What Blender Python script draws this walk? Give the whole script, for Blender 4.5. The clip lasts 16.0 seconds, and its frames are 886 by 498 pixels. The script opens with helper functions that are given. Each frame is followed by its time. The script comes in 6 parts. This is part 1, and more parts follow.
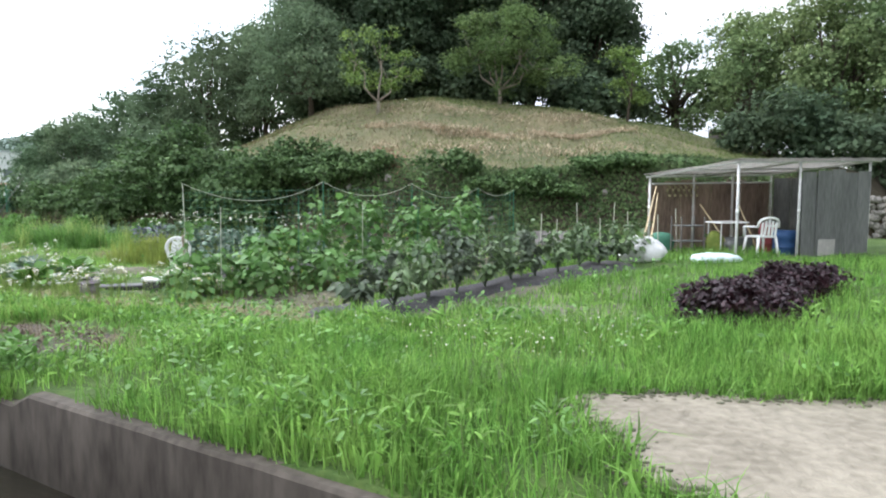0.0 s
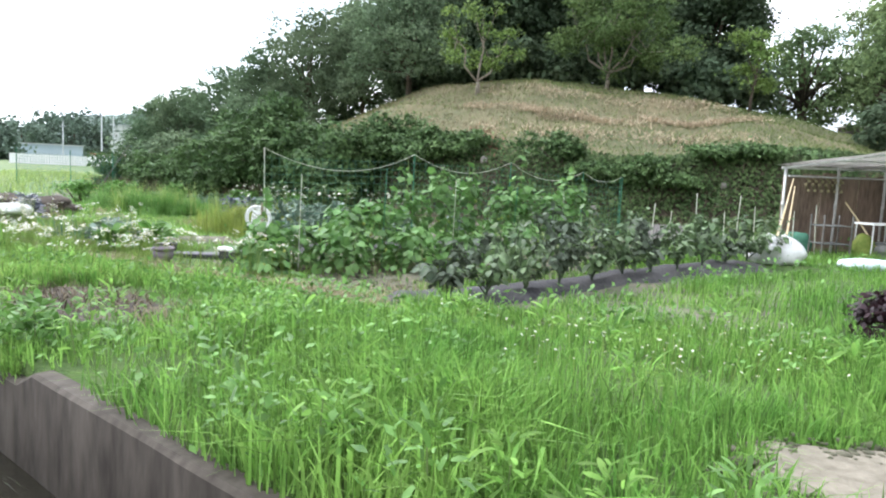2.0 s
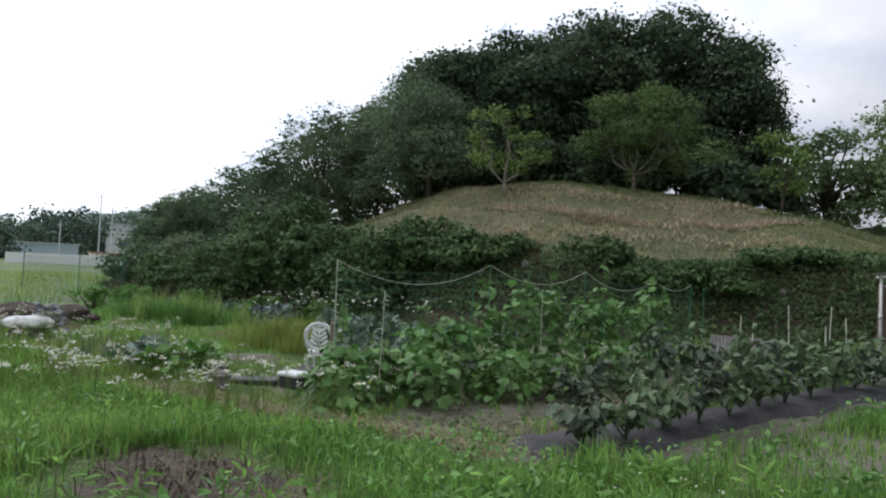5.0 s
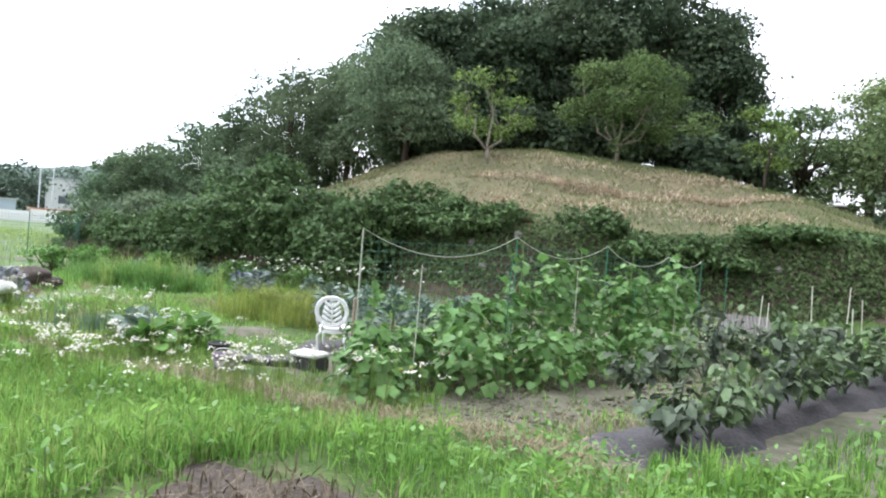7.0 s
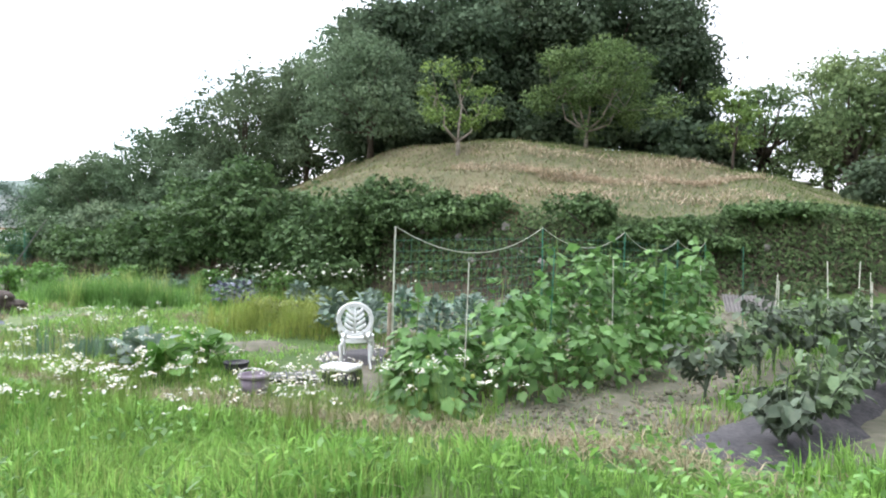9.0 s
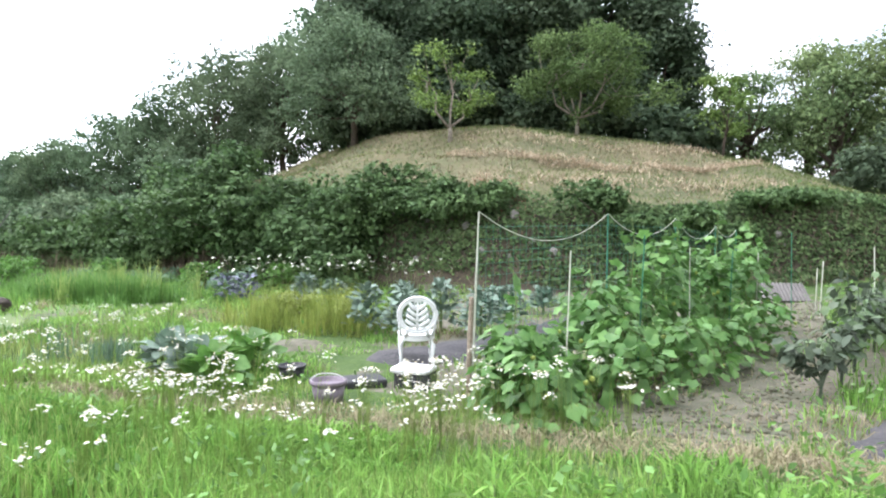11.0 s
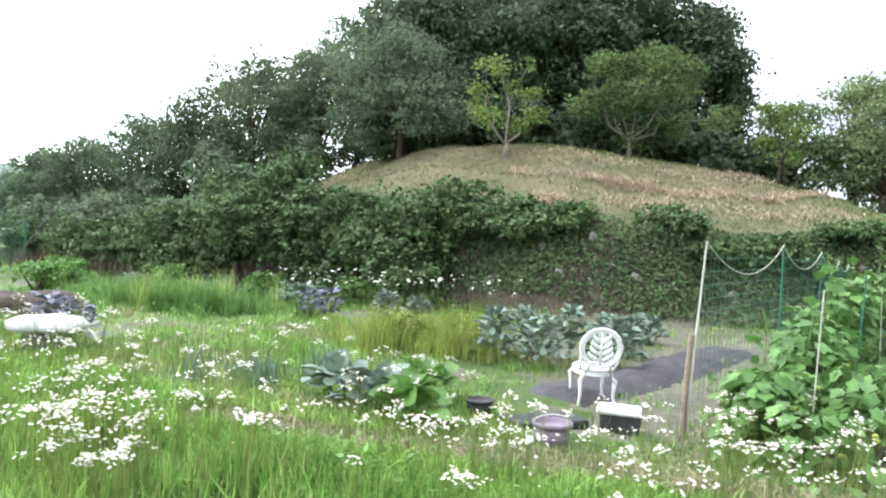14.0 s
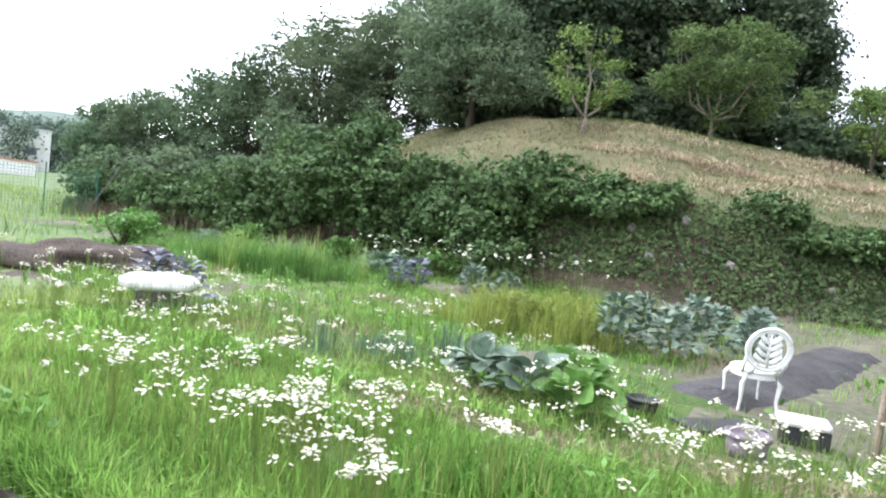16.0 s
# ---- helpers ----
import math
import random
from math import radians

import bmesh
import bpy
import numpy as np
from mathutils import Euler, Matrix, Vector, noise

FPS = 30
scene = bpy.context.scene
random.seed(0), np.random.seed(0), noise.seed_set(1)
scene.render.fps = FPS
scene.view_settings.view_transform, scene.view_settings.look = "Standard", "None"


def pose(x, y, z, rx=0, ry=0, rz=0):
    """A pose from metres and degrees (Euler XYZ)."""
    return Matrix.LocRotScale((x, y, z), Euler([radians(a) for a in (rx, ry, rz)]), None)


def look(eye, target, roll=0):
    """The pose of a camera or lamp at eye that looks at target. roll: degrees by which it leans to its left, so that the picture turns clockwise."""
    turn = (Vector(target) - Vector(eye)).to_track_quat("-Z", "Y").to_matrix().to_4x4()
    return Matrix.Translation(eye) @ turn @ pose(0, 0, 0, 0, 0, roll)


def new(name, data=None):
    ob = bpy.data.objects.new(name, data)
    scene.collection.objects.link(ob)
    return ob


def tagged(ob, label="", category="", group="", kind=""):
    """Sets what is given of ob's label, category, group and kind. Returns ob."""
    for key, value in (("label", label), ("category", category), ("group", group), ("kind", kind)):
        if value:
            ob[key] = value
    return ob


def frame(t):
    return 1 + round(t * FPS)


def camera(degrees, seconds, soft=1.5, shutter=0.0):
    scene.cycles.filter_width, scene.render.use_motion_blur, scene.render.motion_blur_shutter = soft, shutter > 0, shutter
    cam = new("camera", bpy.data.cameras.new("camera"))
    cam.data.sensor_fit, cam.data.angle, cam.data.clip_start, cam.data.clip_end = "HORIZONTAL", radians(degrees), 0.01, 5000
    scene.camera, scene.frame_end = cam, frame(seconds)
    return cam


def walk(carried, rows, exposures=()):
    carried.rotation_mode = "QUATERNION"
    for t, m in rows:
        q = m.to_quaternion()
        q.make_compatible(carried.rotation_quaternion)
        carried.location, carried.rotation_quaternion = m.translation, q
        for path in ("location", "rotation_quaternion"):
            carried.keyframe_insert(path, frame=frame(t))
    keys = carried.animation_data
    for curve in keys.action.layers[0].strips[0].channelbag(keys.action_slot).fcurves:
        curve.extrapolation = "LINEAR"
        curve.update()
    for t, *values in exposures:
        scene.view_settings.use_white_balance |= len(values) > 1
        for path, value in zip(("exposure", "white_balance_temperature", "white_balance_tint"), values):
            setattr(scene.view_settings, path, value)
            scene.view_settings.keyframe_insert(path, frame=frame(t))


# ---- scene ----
cam = camera(66.0, 16.0, soft=2.1)
PATH = [
    (0, (-0.113, -0.177, 1.738), (-0.327, 1.803, 1.555), 0.1),
    (0.5, (-0.228, 0.101, 1.653), (-0.267, 2.084, 1.391), 0.9),
    (1, (-0.253, 0.343, 1.647), (-0.246, 2.323, 1.368), 2.0),
    (1.5, (-0.275, 0.666, 1.602), (-0.317, 2.637, 1.266), 2.8),
    (2, (-0.408, 1.025, 1.51), (-0.876, 2.957, 1.292), 2.8),
    (2.5, (-0.714, 1.295, 1.498), (-1.888, 2.865, 1.102), -1.4),
    (3, (-1.038, 1.388, 1.548), (-2.31, 2.908, 1.281), -2.1),
    (3.5, (-1.411, 1.555, 1.564), (-2.736, 3.044, 1.394), -1.8),
    (4, (-1.628, 1.75, 1.619), (-2.304, 3.629, 1.731), 0.3),
    (4.5, (-1.748, 1.73, 1.675), (-2.223, 3.666, 1.829), 2.0),
    (4.7, (-1.851, 1.76, 1.68), (-2.331, 3.698, 1.8), 2.5),
    (6.8, (-3.152, 2.478, 1.701), (-3.454, 4.455, 1.676), 4.3),
    (7, (-3.248, 2.526, 1.695), (-3.563, 4.501, 1.67), 4.2),
    (7.5, (-3.558, 2.675, 1.707), (-3.984, 4.629, 1.67), 3.1),
    (8, (-3.828, 2.793, 1.694), (-4.164, 4.765, 1.67), 2.7),
    (8.2, (-3.914, 2.835, 1.685), (-4.174, 4.818, 1.674), 2.7),
    (10.3, (-5.198, 3.474, 1.599), (-5.298, 5.47, 1.52), 0.1),
    (10.5, (-5.342, 3.555, 1.595), (-5.406, 5.553, 1.523), 0.2),
    (11, (-5.655, 3.717, 1.593), (-5.697, 5.716, 1.536), 0.6),
    (11.5, (-5.968, 3.796, 1.605), (-6.047, 5.794, 1.56), 0.6),
    (12, (-6.281, 3.913, 1.595), (-6.376, 5.91, 1.547), 0.8),
    (12.5, (-6.635, 4.087, 1.61), (-6.75, 6.083, 1.549), 0.9),
    (13, (-6.96, 4.127, 1.615), (-7.023, 6.126, 1.581), 0.5),
    (13.5, (-7.361, 4.219, 1.609), (-7.396, 6.219, 1.585), 1.7),
    (14, (-7.698, 4.259, 1.623), (-7.722, 6.259, 1.608), 3.1),
    (14.5, (-8.021, 4.396, 1.594), (-8.147, 6.392, 1.564), 4.3),
    (15, (-8.318, 4.488, 1.599), (-8.498, 6.48, 1.549), 5.9),
    (15.5, (-8.585, 4.555, 1.597), (-8.77, 6.543, 1.487), 7.4),
    (16, (-8.866, 4.76, 1.593), (-8.986, 6.753, 1.482), 6.4),
]
walk(cam, [(t, look(eye, target, roll)) for t, eye, target, roll in PATH],
     [(t, stops, 6250, 14 if t < 5 else 17) for t, stops in ((0, -0.3), (1.0, -0.05), (1.8, -0.05), (2.5, -0.25), (3.0, -0.6), (3.5, -0.9), (3.75, -1.1), (4.0, -1.65), (4.5, -1.9), (4.7, -1.8), (6.0, -0.5), (6.8, -0.2), (8.2, -0.22), (10.3, 0.08), (14, 0.05), (16, 0.0))])

# ---- world and sun: bright hazy cloud ----
SUN_UP, SUN_TURN = 46, 292
world = bpy.data.worlds.new("world")
scene.world = world
world.use_nodes = True
wn, wl = world.node_tree.nodes, world.node_tree.links
wn.clear()
w_out = wn.new("ShaderNodeOutputWorld")
w_bg = wn.new("ShaderNodeBackground")
w_sky = wn.new("ShaderNodeTexSky")
w_sky.sky_type, w_sky.sun_disc = "NISHITA", False
w_sky.sun_elevation, w_sky.sun_rotation = radians(SUN_UP), radians(SUN_TURN)
w_tc = wn.new("ShaderNodeTexCoord")
w_map = wn.new("ShaderNodeMapping")
w_map.inputs["Scale"].default_value = (1.6, 1.6, 4.5)
w_noise = wn.new("ShaderNodeTexNoise")
w_noise.inputs["Scale"].default_value, w_noise.inputs["Detail"].default_value = 1.6, 6.0
w_ramp = wn.new("ShaderNodeValToRGB")
w_ramp.color_ramp.elements[0].position, w_ramp.color_ramp.elements[1].position = 0.38, 0.62
w_ramp.color_ramp.elements[0].color = (9.5, 10.6, 12.2, 1)
w_ramp.color_ramp.elements[1].color = (15.5, 15.6, 15.8, 1)
w_mix = wn.new("ShaderNodeMixRGB")
w_mix.inputs[0].default_value = 0.86
# the haze brightens towards the hidden sun
w_dot, w_rng, w_glow = wn.new("ShaderNodeVectorMath"), wn.new("ShaderNodeMapRange"), wn.new("ShaderNodeMixRGB")
w_dot.operation, w_dot.inputs[1].default_value = "DOT_PRODUCT", (-0.65, 0.26, 0.71)
w_rng.interpolation_type = "SMOOTHERSTEP"
w_rng.inputs["From Min"].default_value, w_rng.inputs["From Max"].default_value = -0.2, 1.0
w_rng.inputs["To Min"].default_value, w_rng.inputs["To Max"].default_value = 0.95, 4.0
w_glow.blend_type, w_glow.inputs[0].default_value = "MULTIPLY", 1.0
for a, b in ((w_tc.outputs["Generated"], w_map.inputs[0]), (w_map.outputs[0], w_noise.inputs["Vector"]),
             (w_noise.outputs["Fac"], w_ramp.inputs[0]), (w_sky.outputs[0], w_mix.inputs[1]),
             (w_ramp.outputs[0], w_glow.inputs[1]), (w_glow.outputs[0], w_mix.inputs[2]), (w_mix.outputs[0], w_bg.inputs[0]),
             (w_tc.outputs["Generated"], w_dot.inputs[0]), (w_dot.outputs["Value"], w_rng.inputs["Value"]), (w_rng.outputs[0], w_glow.inputs[2]), (w_bg.outputs[0], w_out.inputs[0])):
    wl.new(a, b)
w_bg.inputs[1].default_value = 0.11
sun = new("sun", bpy.data.lights.new("sun", "SUN"))
sun.data.energy, sun.data.angle, sun.data.color = 1.6, radians(16), (1.0, 0.96, 0.88)
sun.matrix_world = look((-30, 12, 33), (0, 0, 0))

# ---- materials ----
def material(name, a, b, rough=0.8, scale=6.0, bump=0.25, metal=0.0, island=0.0, thin=0.0, fine=9.0, tint=0.0, spec=0.3, streak=1.0):
    """Two colours mixed by coarse and fine noise; island: spread of lightness piece by piece; thin: light let through."""
    m = bpy.data.materials.new(name)
    m.use_nodes = True
    n, l = m.node_tree.nodes, m.node_tree.links
    p = n["Principled BSDF"]
    p.inputs["Roughness"].default_value, p.inputs["Metallic"].default_value = rough, metal
    p.inputs["Specular IOR Level"].default_value = spec
    tc = n.new("ShaderNodeTexCoord")
    n1, n2 = n.new("ShaderNodeTexNoise"), n.new("ShaderNodeTexNoise")
    n1.inputs["Scale"].default_value, n1.inputs["Detail"].default_value = scale, 5.0
    n2.inputs["Scale"].default_value, n2.inputs["Detail"].default_value = scale * fine, 4.0
    add = n.new("ShaderNodeMath")
    add.operation = "ADD"
    mul = n.new("ShaderNodeMath")
    mul.operation, mul.inputs[1].default_value = "MULTIPLY", 0.5
    ramp = n.new("ShaderNodeValToRGB")
    ramp.color_ramp.elements[0].position, ramp.color_ramp.elements[1].position = 0.36, 0.64
    ramp.color_ramp.elements[0].color, ramp.color_ramp.elements[1].color = (*a, 1), (*b, 1)
    mp = n.new("ShaderNodeMapping")
    mp.inputs["Scale"].default_value = (1, 1, streak)
    l.new(tc.outputs["Object"], mp.inputs[0])
    l.new(mp.outputs[0], n1.inputs["Vector"])
    l.new(mp.outputs[0] if streak < 1 else tc.outputs["Object"], n2.inputs["Vector"])
    l.new(n1.outputs["Fac"], add.inputs[0])
    l.new(n2.outputs["Fac"], add.inputs[1])
    l.new(add.outputs[0], mul.inputs[0])
    l.new(mul.outputs[0], ramp.inputs[0])
    colour = ramp.outputs[0]
    if island or tint:
        geo, info = n.new("ShaderNodeNewGeometry"), n.new("ShaderNodeObjectInfo")
        val = n.new("ShaderNodeMapRange")
        val.inputs["To Min"].default_value, val.inputs["To Max"].default_value = 1 - island, 1 + island
        l.new(geo.outputs["Random Per Island"], val.inputs["Value"])
        hsv = n.new("ShaderNodeHueSaturation")
        hue = n.new("ShaderNodeMapRange")
        hue.inputs["To Min"].default_value, hue.inputs["To Max"].default_value = 0.5 - tint, 0.5 + tint
        l.new(info.outputs["Random"], hue.inputs["Value"])
        l.new(hue.outputs[0], hsv.inputs["Hue"])
        l.new(val.outputs[0], hsv.inputs["Value"])
        l.new(colour, hsv.inputs["Color"])
        colour = hsv.outputs[0]
    l.new(colour, p.inputs["Base Color"])
    if bump:
        bn = n.new("ShaderNodeBump")
        bn.inputs["Strength"].default_value, bn.inputs["Distance"].default_value = bump, 0.03
        l.new(n2.outputs["Fac"], bn.inputs["Height"])
        l.new(bn.outputs[0], p.inputs["Normal"])
    if thin:
        tr, mx = n.new("ShaderNodeBsdfTranslucent"), n.new("ShaderNodeMixShader")
        l.new(colour, tr.inputs["Color"])
        mx.inputs[0].default_value = thin
        l.new(p.outputs[0], mx.inputs[1])
        l.new(tr.outputs[0], mx.inputs[2])
        l.new(mx.outputs[0], n["Material Output"].inputs["Surface"])
    return m


M = dict(
    turf=material("turf", (0.030, 0.066, 0.012), (0.08, 0.125, 0.03), 0.95, 2.2, 1.0),
    garden=material("garden_earth", (0.072, 0.082, 0.045), (0.165, 0.147, 0.11), 0.95, 0.9, 0.9),
    dry=material("dry_turf", (0.075, 0.09, 0.04), (0.185, 0.155, 0.088), 0.95, 0.45, 0.9),
    field_dry=material("dry_field", (0.19, 0.17, 0.09), (0.33, 0.28, 0.17), 0.95, 0.15, 0.6, fine=30),
    field=material("field_grass", (0.07, 0.13, 0.04), (0.15, 0.185, 0.075), 0.95, 0.05, 0.5, fine=30),
    soil=material("tilled_soil", (0.042, 0.034, 0.028), (0.115, 0.094, 0.074), 0.95, 3.0, 1.0),
    bank=material("bank_earth", (0.032, 0.029, 0.018), (0.10, 0.08, 0.052), 0.95, 1.5, 0.9),
    grass=material("grass_blades", (0.125, 0.28, 0.05), (0.30, 0.47, 0.12), 0.5, 0.7, 0, island=0.5, thin=0.48, spec=0.12),
    meadow=material("meadow_grass", (0.09, 0.22, 0.04), (0.23, 0.39, 0.09), 0.55, 0.9, 0, island=0.55, thin=0.42, spec=0.12),
    tallgrass=material("tall_grass", (0.18, 0.30, 0.065), (0.36, 0.43, 0.15), 0.6, 0.5, 0, island=0.4, thin=0.5, spec=0.12),
    deadstalk=material("dead_stalks", (0.085, 0.068, 0.042), (0.21, 0.175, 0.115), 0.9, 3.0, 0, island=0.4),
    slopestraw=material("mown_straw", (0.125, 0.105, 0.06), (0.26, 0.215, 0.13), 0.9, 1.0, 0, island=0.4, thin=0.1),
    slopegrass=material("slope_grass", (0.105, 0.15, 0.05), (0.21, 0.25, 0.10), 0.7, 0.6, 0, island=0.4, thin=0.25, spec=0.12),
    straw=material("straw", (0.19, 0.165, 0.09), (0.36, 0.315, 0.19), 0.8, 2.0, 0, island=0.35, thin=0.15),
    weed=material("weed_leaves", (0.085, 0.20, 0.04), (0.17, 0.32, 0.08), 0.5, 2.0, 0, island=0.4, thin=0.3),
    leaf=material("tree_leaves", (0.055, 0.092, 0.052), (0.115, 0.16, 0.09), 0.8, 0.35, 0, island=0.4, thin=0.3, tint=0.012, spec=0.12),
    # shoulder trees: their own grey-green, with some haze paled into the colour
    leaf_hazed_grey=material("hazed_greyish_leaves", (0.095, 0.15, 0.082), (0.185, 0.25, 0.145), 0.8, 0.35, 0, island=0.4, thin=0.4, tint=0.015, spec=0.12),
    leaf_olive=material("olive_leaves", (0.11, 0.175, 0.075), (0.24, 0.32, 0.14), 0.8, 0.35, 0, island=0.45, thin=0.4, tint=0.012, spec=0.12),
    leaf_mid=material("mid_green_leaves", (0.085, 0.145, 0.05), (0.165, 0.235, 0.085), 0.7, 0.5, 0, island=0.45, thin=0.35, spec=0.12),
    pale_bark=material("pale_bark", (0.15, 0.13, 0.10), (0.34, 0.30, 0.24), 0.9, 8.0, 0.6),
    leaf_light=material("light_leaves", (0.12, 0.20, 0.055), (0.22, 0.31, 0.09), 0.5, 0.6, 0, island=0.45, thin=0.3, spec=0.12),
    vine=material("vine_leaves", (0.055, 0.105, 0.04), (0.12, 0.19, 0.07), 0.6, 0.6, 0, island=0.5, thin=0.25, spec=0.12),
    ivy=material("ivy_leaves", (0.045, 0.082, 0.03), (0.115, 0.165, 0.065), 0.7, 0.8, 0, island=0.5, thin=0.2, spec=0.1),
    bean=material("bean_leaves", (0.075, 0.18, 0.045), (0.165, 0.30, 0.085), 0.5, 1.5, 0, island=0.35, thin=0.3),
    egg=material("eggplant_leaves", (0.075, 0.13, 0.055), (0.15, 0.21, 0.095), 0.5, 2.0, 0, island=0.4, thin=0.2),
    egg_dark=material("dark_leaves", (0.050, 0.075, 0.045), (0.105, 0.13, 0.08), 0.7, 2.0, 0, island=0.4, thin=0.1),
    shiso=material("purple_leaves", (0.014, 0.006, 0.008), (0.036, 0.013, 0.017), 0.5, 3.0, 0, island=0.6, thin=0.1),
    kale=material("kale_leaves", (0.11, 0.17, 0.12), (0.20, 0.27, 0.20), 0.5, 3.0, 0.1, island=0.3, thin=0.1),
    kale_blue=material("red_cabbage_leaves", (0.10, 0.11, 0.15), (0.18, 0.20, 0.24), 0.5, 3.0, 0.1, island=0.3, thin=0.1),
    leek=material("leek_leaves", (0.10, 0.18, 0.11), (0.17, 0.26, 0.16), 0.5, 3.0, 0, island=0.3, thin=0.15),
    yellow=material("yellowing_leaves", (0.15, 0.22, 0.04), (0.31, 0.35, 0.085), 0.6, 2.0, 0, island=0.35, thin=0.3),
    bark=material("bark", (0.045, 0.035, 0.025), (0.12, 0.095, 0.07), 0.9, 8.0, 0.8),
    stem=material("green_stem", (0.10, 0.15, 0.05), (0.16, 0.22, 0.07), 0.6, 8.0, 0),
    petal=material("white_petals", (0.66, 0.66, 0.58), (0.80, 0.80, 0.73), 0.6, 8.0, 0, thin=0.3),
    pollen=material("yellow_florets", (0.55, 0.38, 0.04), (0.7, 0.5, 0.06), 0.8, 20.0, 0),
    concrete=material("old_concrete", (0.06, 0.056, 0.047), (0.17, 0.157, 0.13), 0.9, 2.2, 0.7),
    wallface=material("stained_concrete", (0.034, 0.028, 0.021), (0.102, 0.088, 0.070), 0.9, 2.2, 0.4, streak=0.3, fine=5),
    slab=material("pale_concrete", (0.15, 0.132, 0.098), (0.27, 0.242, 0.185), 0.95, 1.6, 0.9),
    mulch=material("black_mulch_film", (0.03, 0.03, 0.032), (0.085, 0.08, 0.078), 0.85, 3.0, 0.5),
    whitepaint=material("white_enamel", (0.68, 0.70, 0.67), (0.80, 0.81, 0.79), 0.45, 9.0, 0.1),
    plastic=material("white_plastic", (0.74, 0.74, 0.72), (0.82, 0.82, 0.80), 0.4, 9.0, 0.05),
    steel=material("galvanised_pipe", (0.46, 0.46, 0.44), (0.66, 0.66, 0.63), 0.5, 12.0, 0.1, metal=0.2),
    green_pole=material("green_coated_pole", (0.02, 0.13, 0.075), (0.05, 0.2, 0.12), 0.5, 9.0, 0.05),
    rope=material("pale_rope", (0.40, 0.42, 0.33), (0.58, 0.58, 0.48), 0.8, 40.0, 0.2),
    net=material("green_net", (0.04, 0.14, 0.09), (0.07, 0.2, 0.13), 0.7, 9.0, 0),
    board=material("brown_boards", (0.13, 0.092, 0.068), (0.33, 0.245, 0.185), 0.85, 3.0, 0.3, streak=0.15),
    panel=material("grey_sheet", (0.085, 0.088, 0.082), (0.165, 0.168, 0.158), 0.6, 2.4, 0.2, streak=0.2),
    roof=material("clouded_sheet", (0.42, 0.40, 0.37), (0.60, 0.58, 0.53), 0.5, 1.5, 0.2, thin=0.35),
    wood=material("grey_wood", (0.18, 0.14, 0.10), (0.34, 0.28, 0.21), 0.85, 5.0, 0.4),
    bamboo=material("dry_bamboo", (0.42, 0.32, 0.17), (0.60, 0.50, 0.32), 0.6, 6.0, 0.1),
    black=material("black_crate", (0.02, 0.02, 0.022), (0.05, 0.05, 0.05), 0.5, 6.0, 0.1),
    pot=material("mauve_grey_pot", (0.15, 0.12, 0.14), (0.25, 0.21, 0.24), 0.6, 6.0, 0.1),
    sack=material("white_sacking", (0.60, 0.60, 0.58), (0.80, 0.80, 0.78), 0.7, 5.0, 0.5),
    blue=material("blue_plastic", (0.03, 0.08, 0.20), (0.06, 0.14, 0.30), 0.45, 6.0, 0.1),
    paleblue=material("pale_blue_sheet", (0.45, 0.58, 0.60), (0.66, 0.76, 0.76), 0.5, 5.0, 0.5),
    red=material("red_plastic", (0.26, 0.05, 0.05), (0.40, 0.10, 0.10), 0.8, 6.0, 0.1),
    stone=material("field_stone", (0.10, 0.095, 0.08), (0.24, 0.225, 0.195), 0.9, 4.0, 0.6, island=0.3),
    corrugated=material("corrugated_sheet", (0.085, 0.08, 0.072), (0.17, 0.16, 0.145), 0.85, 3.0, 0.1),
    farwall=material("white_render", (0.86, 0.87, 0.88), (0.90, 0.90, 0.91), 0.8, 0.3, 0),
    farglass=material("dark_window", (0.10, 0.12, 0.15), (0.18, 0.2, 0.24), 0.3, 1.0, 0),
    bluewall=material("pale_blue_cladding", (0.42, 0.52, 0.62), (0.52, 0.60, 0.68), 0.7, 0.3, 0.1),
    # distant concrete, hill and leaves: the haze of distance is mixed into their colours
    fargrey=material("hazy_concrete", (0.55, 0.58, 0.62), (0.64, 0.66, 0.70), 0.9, 0.05, 0),
    tile=material("orange_roof", (0.42, 0.22, 0.15), (0.55, 0.32, 0.24), 0.8, 0.5, 0),
    hill=material("hazy_wooded_hill", (0.10, 0.145, 0.12), (0.16, 0.205, 0.17), 0.95, 0.02, 0, fine=12),
    farleaf=material("hazy_leaves", (0.10, 0.15, 0.11), (0.17, 0.23, 0.17), 0.7, 0.1, 0, island=0.35, thin=0.15, spec=0.12),
)


def water_material(ripple=0.4, rough=0.05):
    m = bpy.data.materials.new("running_water")
    m.use_nodes = True
    n, l = m.node_tree.nodes, m.node_tree.links
    p = n["Principled BSDF"]
    p.inputs["Base Color"].default_value = (0.022, 0.020, 0.014, 1)
    p.inputs["Roughness"].default_value, p.inputs["IOR"].default_value = rough, 1.38
    tc, mp = n.new("ShaderNodeTexCoord"), n.new("ShaderNodeMapping")
    mp.inputs["Scale"].default_value = (2.2, 7.0, 1)
    n1, bp = n.new("ShaderNodeTexNoise"), n.new("ShaderNodeBump")
    n1.inputs["Scale"].default_value, n1.inputs["Detail"].default_value, n1.inputs["Distortion"].default_value = 1.5, 4.0, 0.6
    bp.inputs["Strength"].default_value, bp.inputs["Distance"].default_value = ripple, 0.04
    l.new(tc.outputs["Object"], mp.inputs[0])
    l.new(mp.outputs[0], n1.inputs["Vector"])
    l.new(n1.outputs["Fac"], bp.inputs["Height"])
    l.new(bp.outputs[0], p.inputs["Normal"])
    return m


M["water"] = water_material()

# ---- mesh tools ----
rng = np.random.default_rng(7)


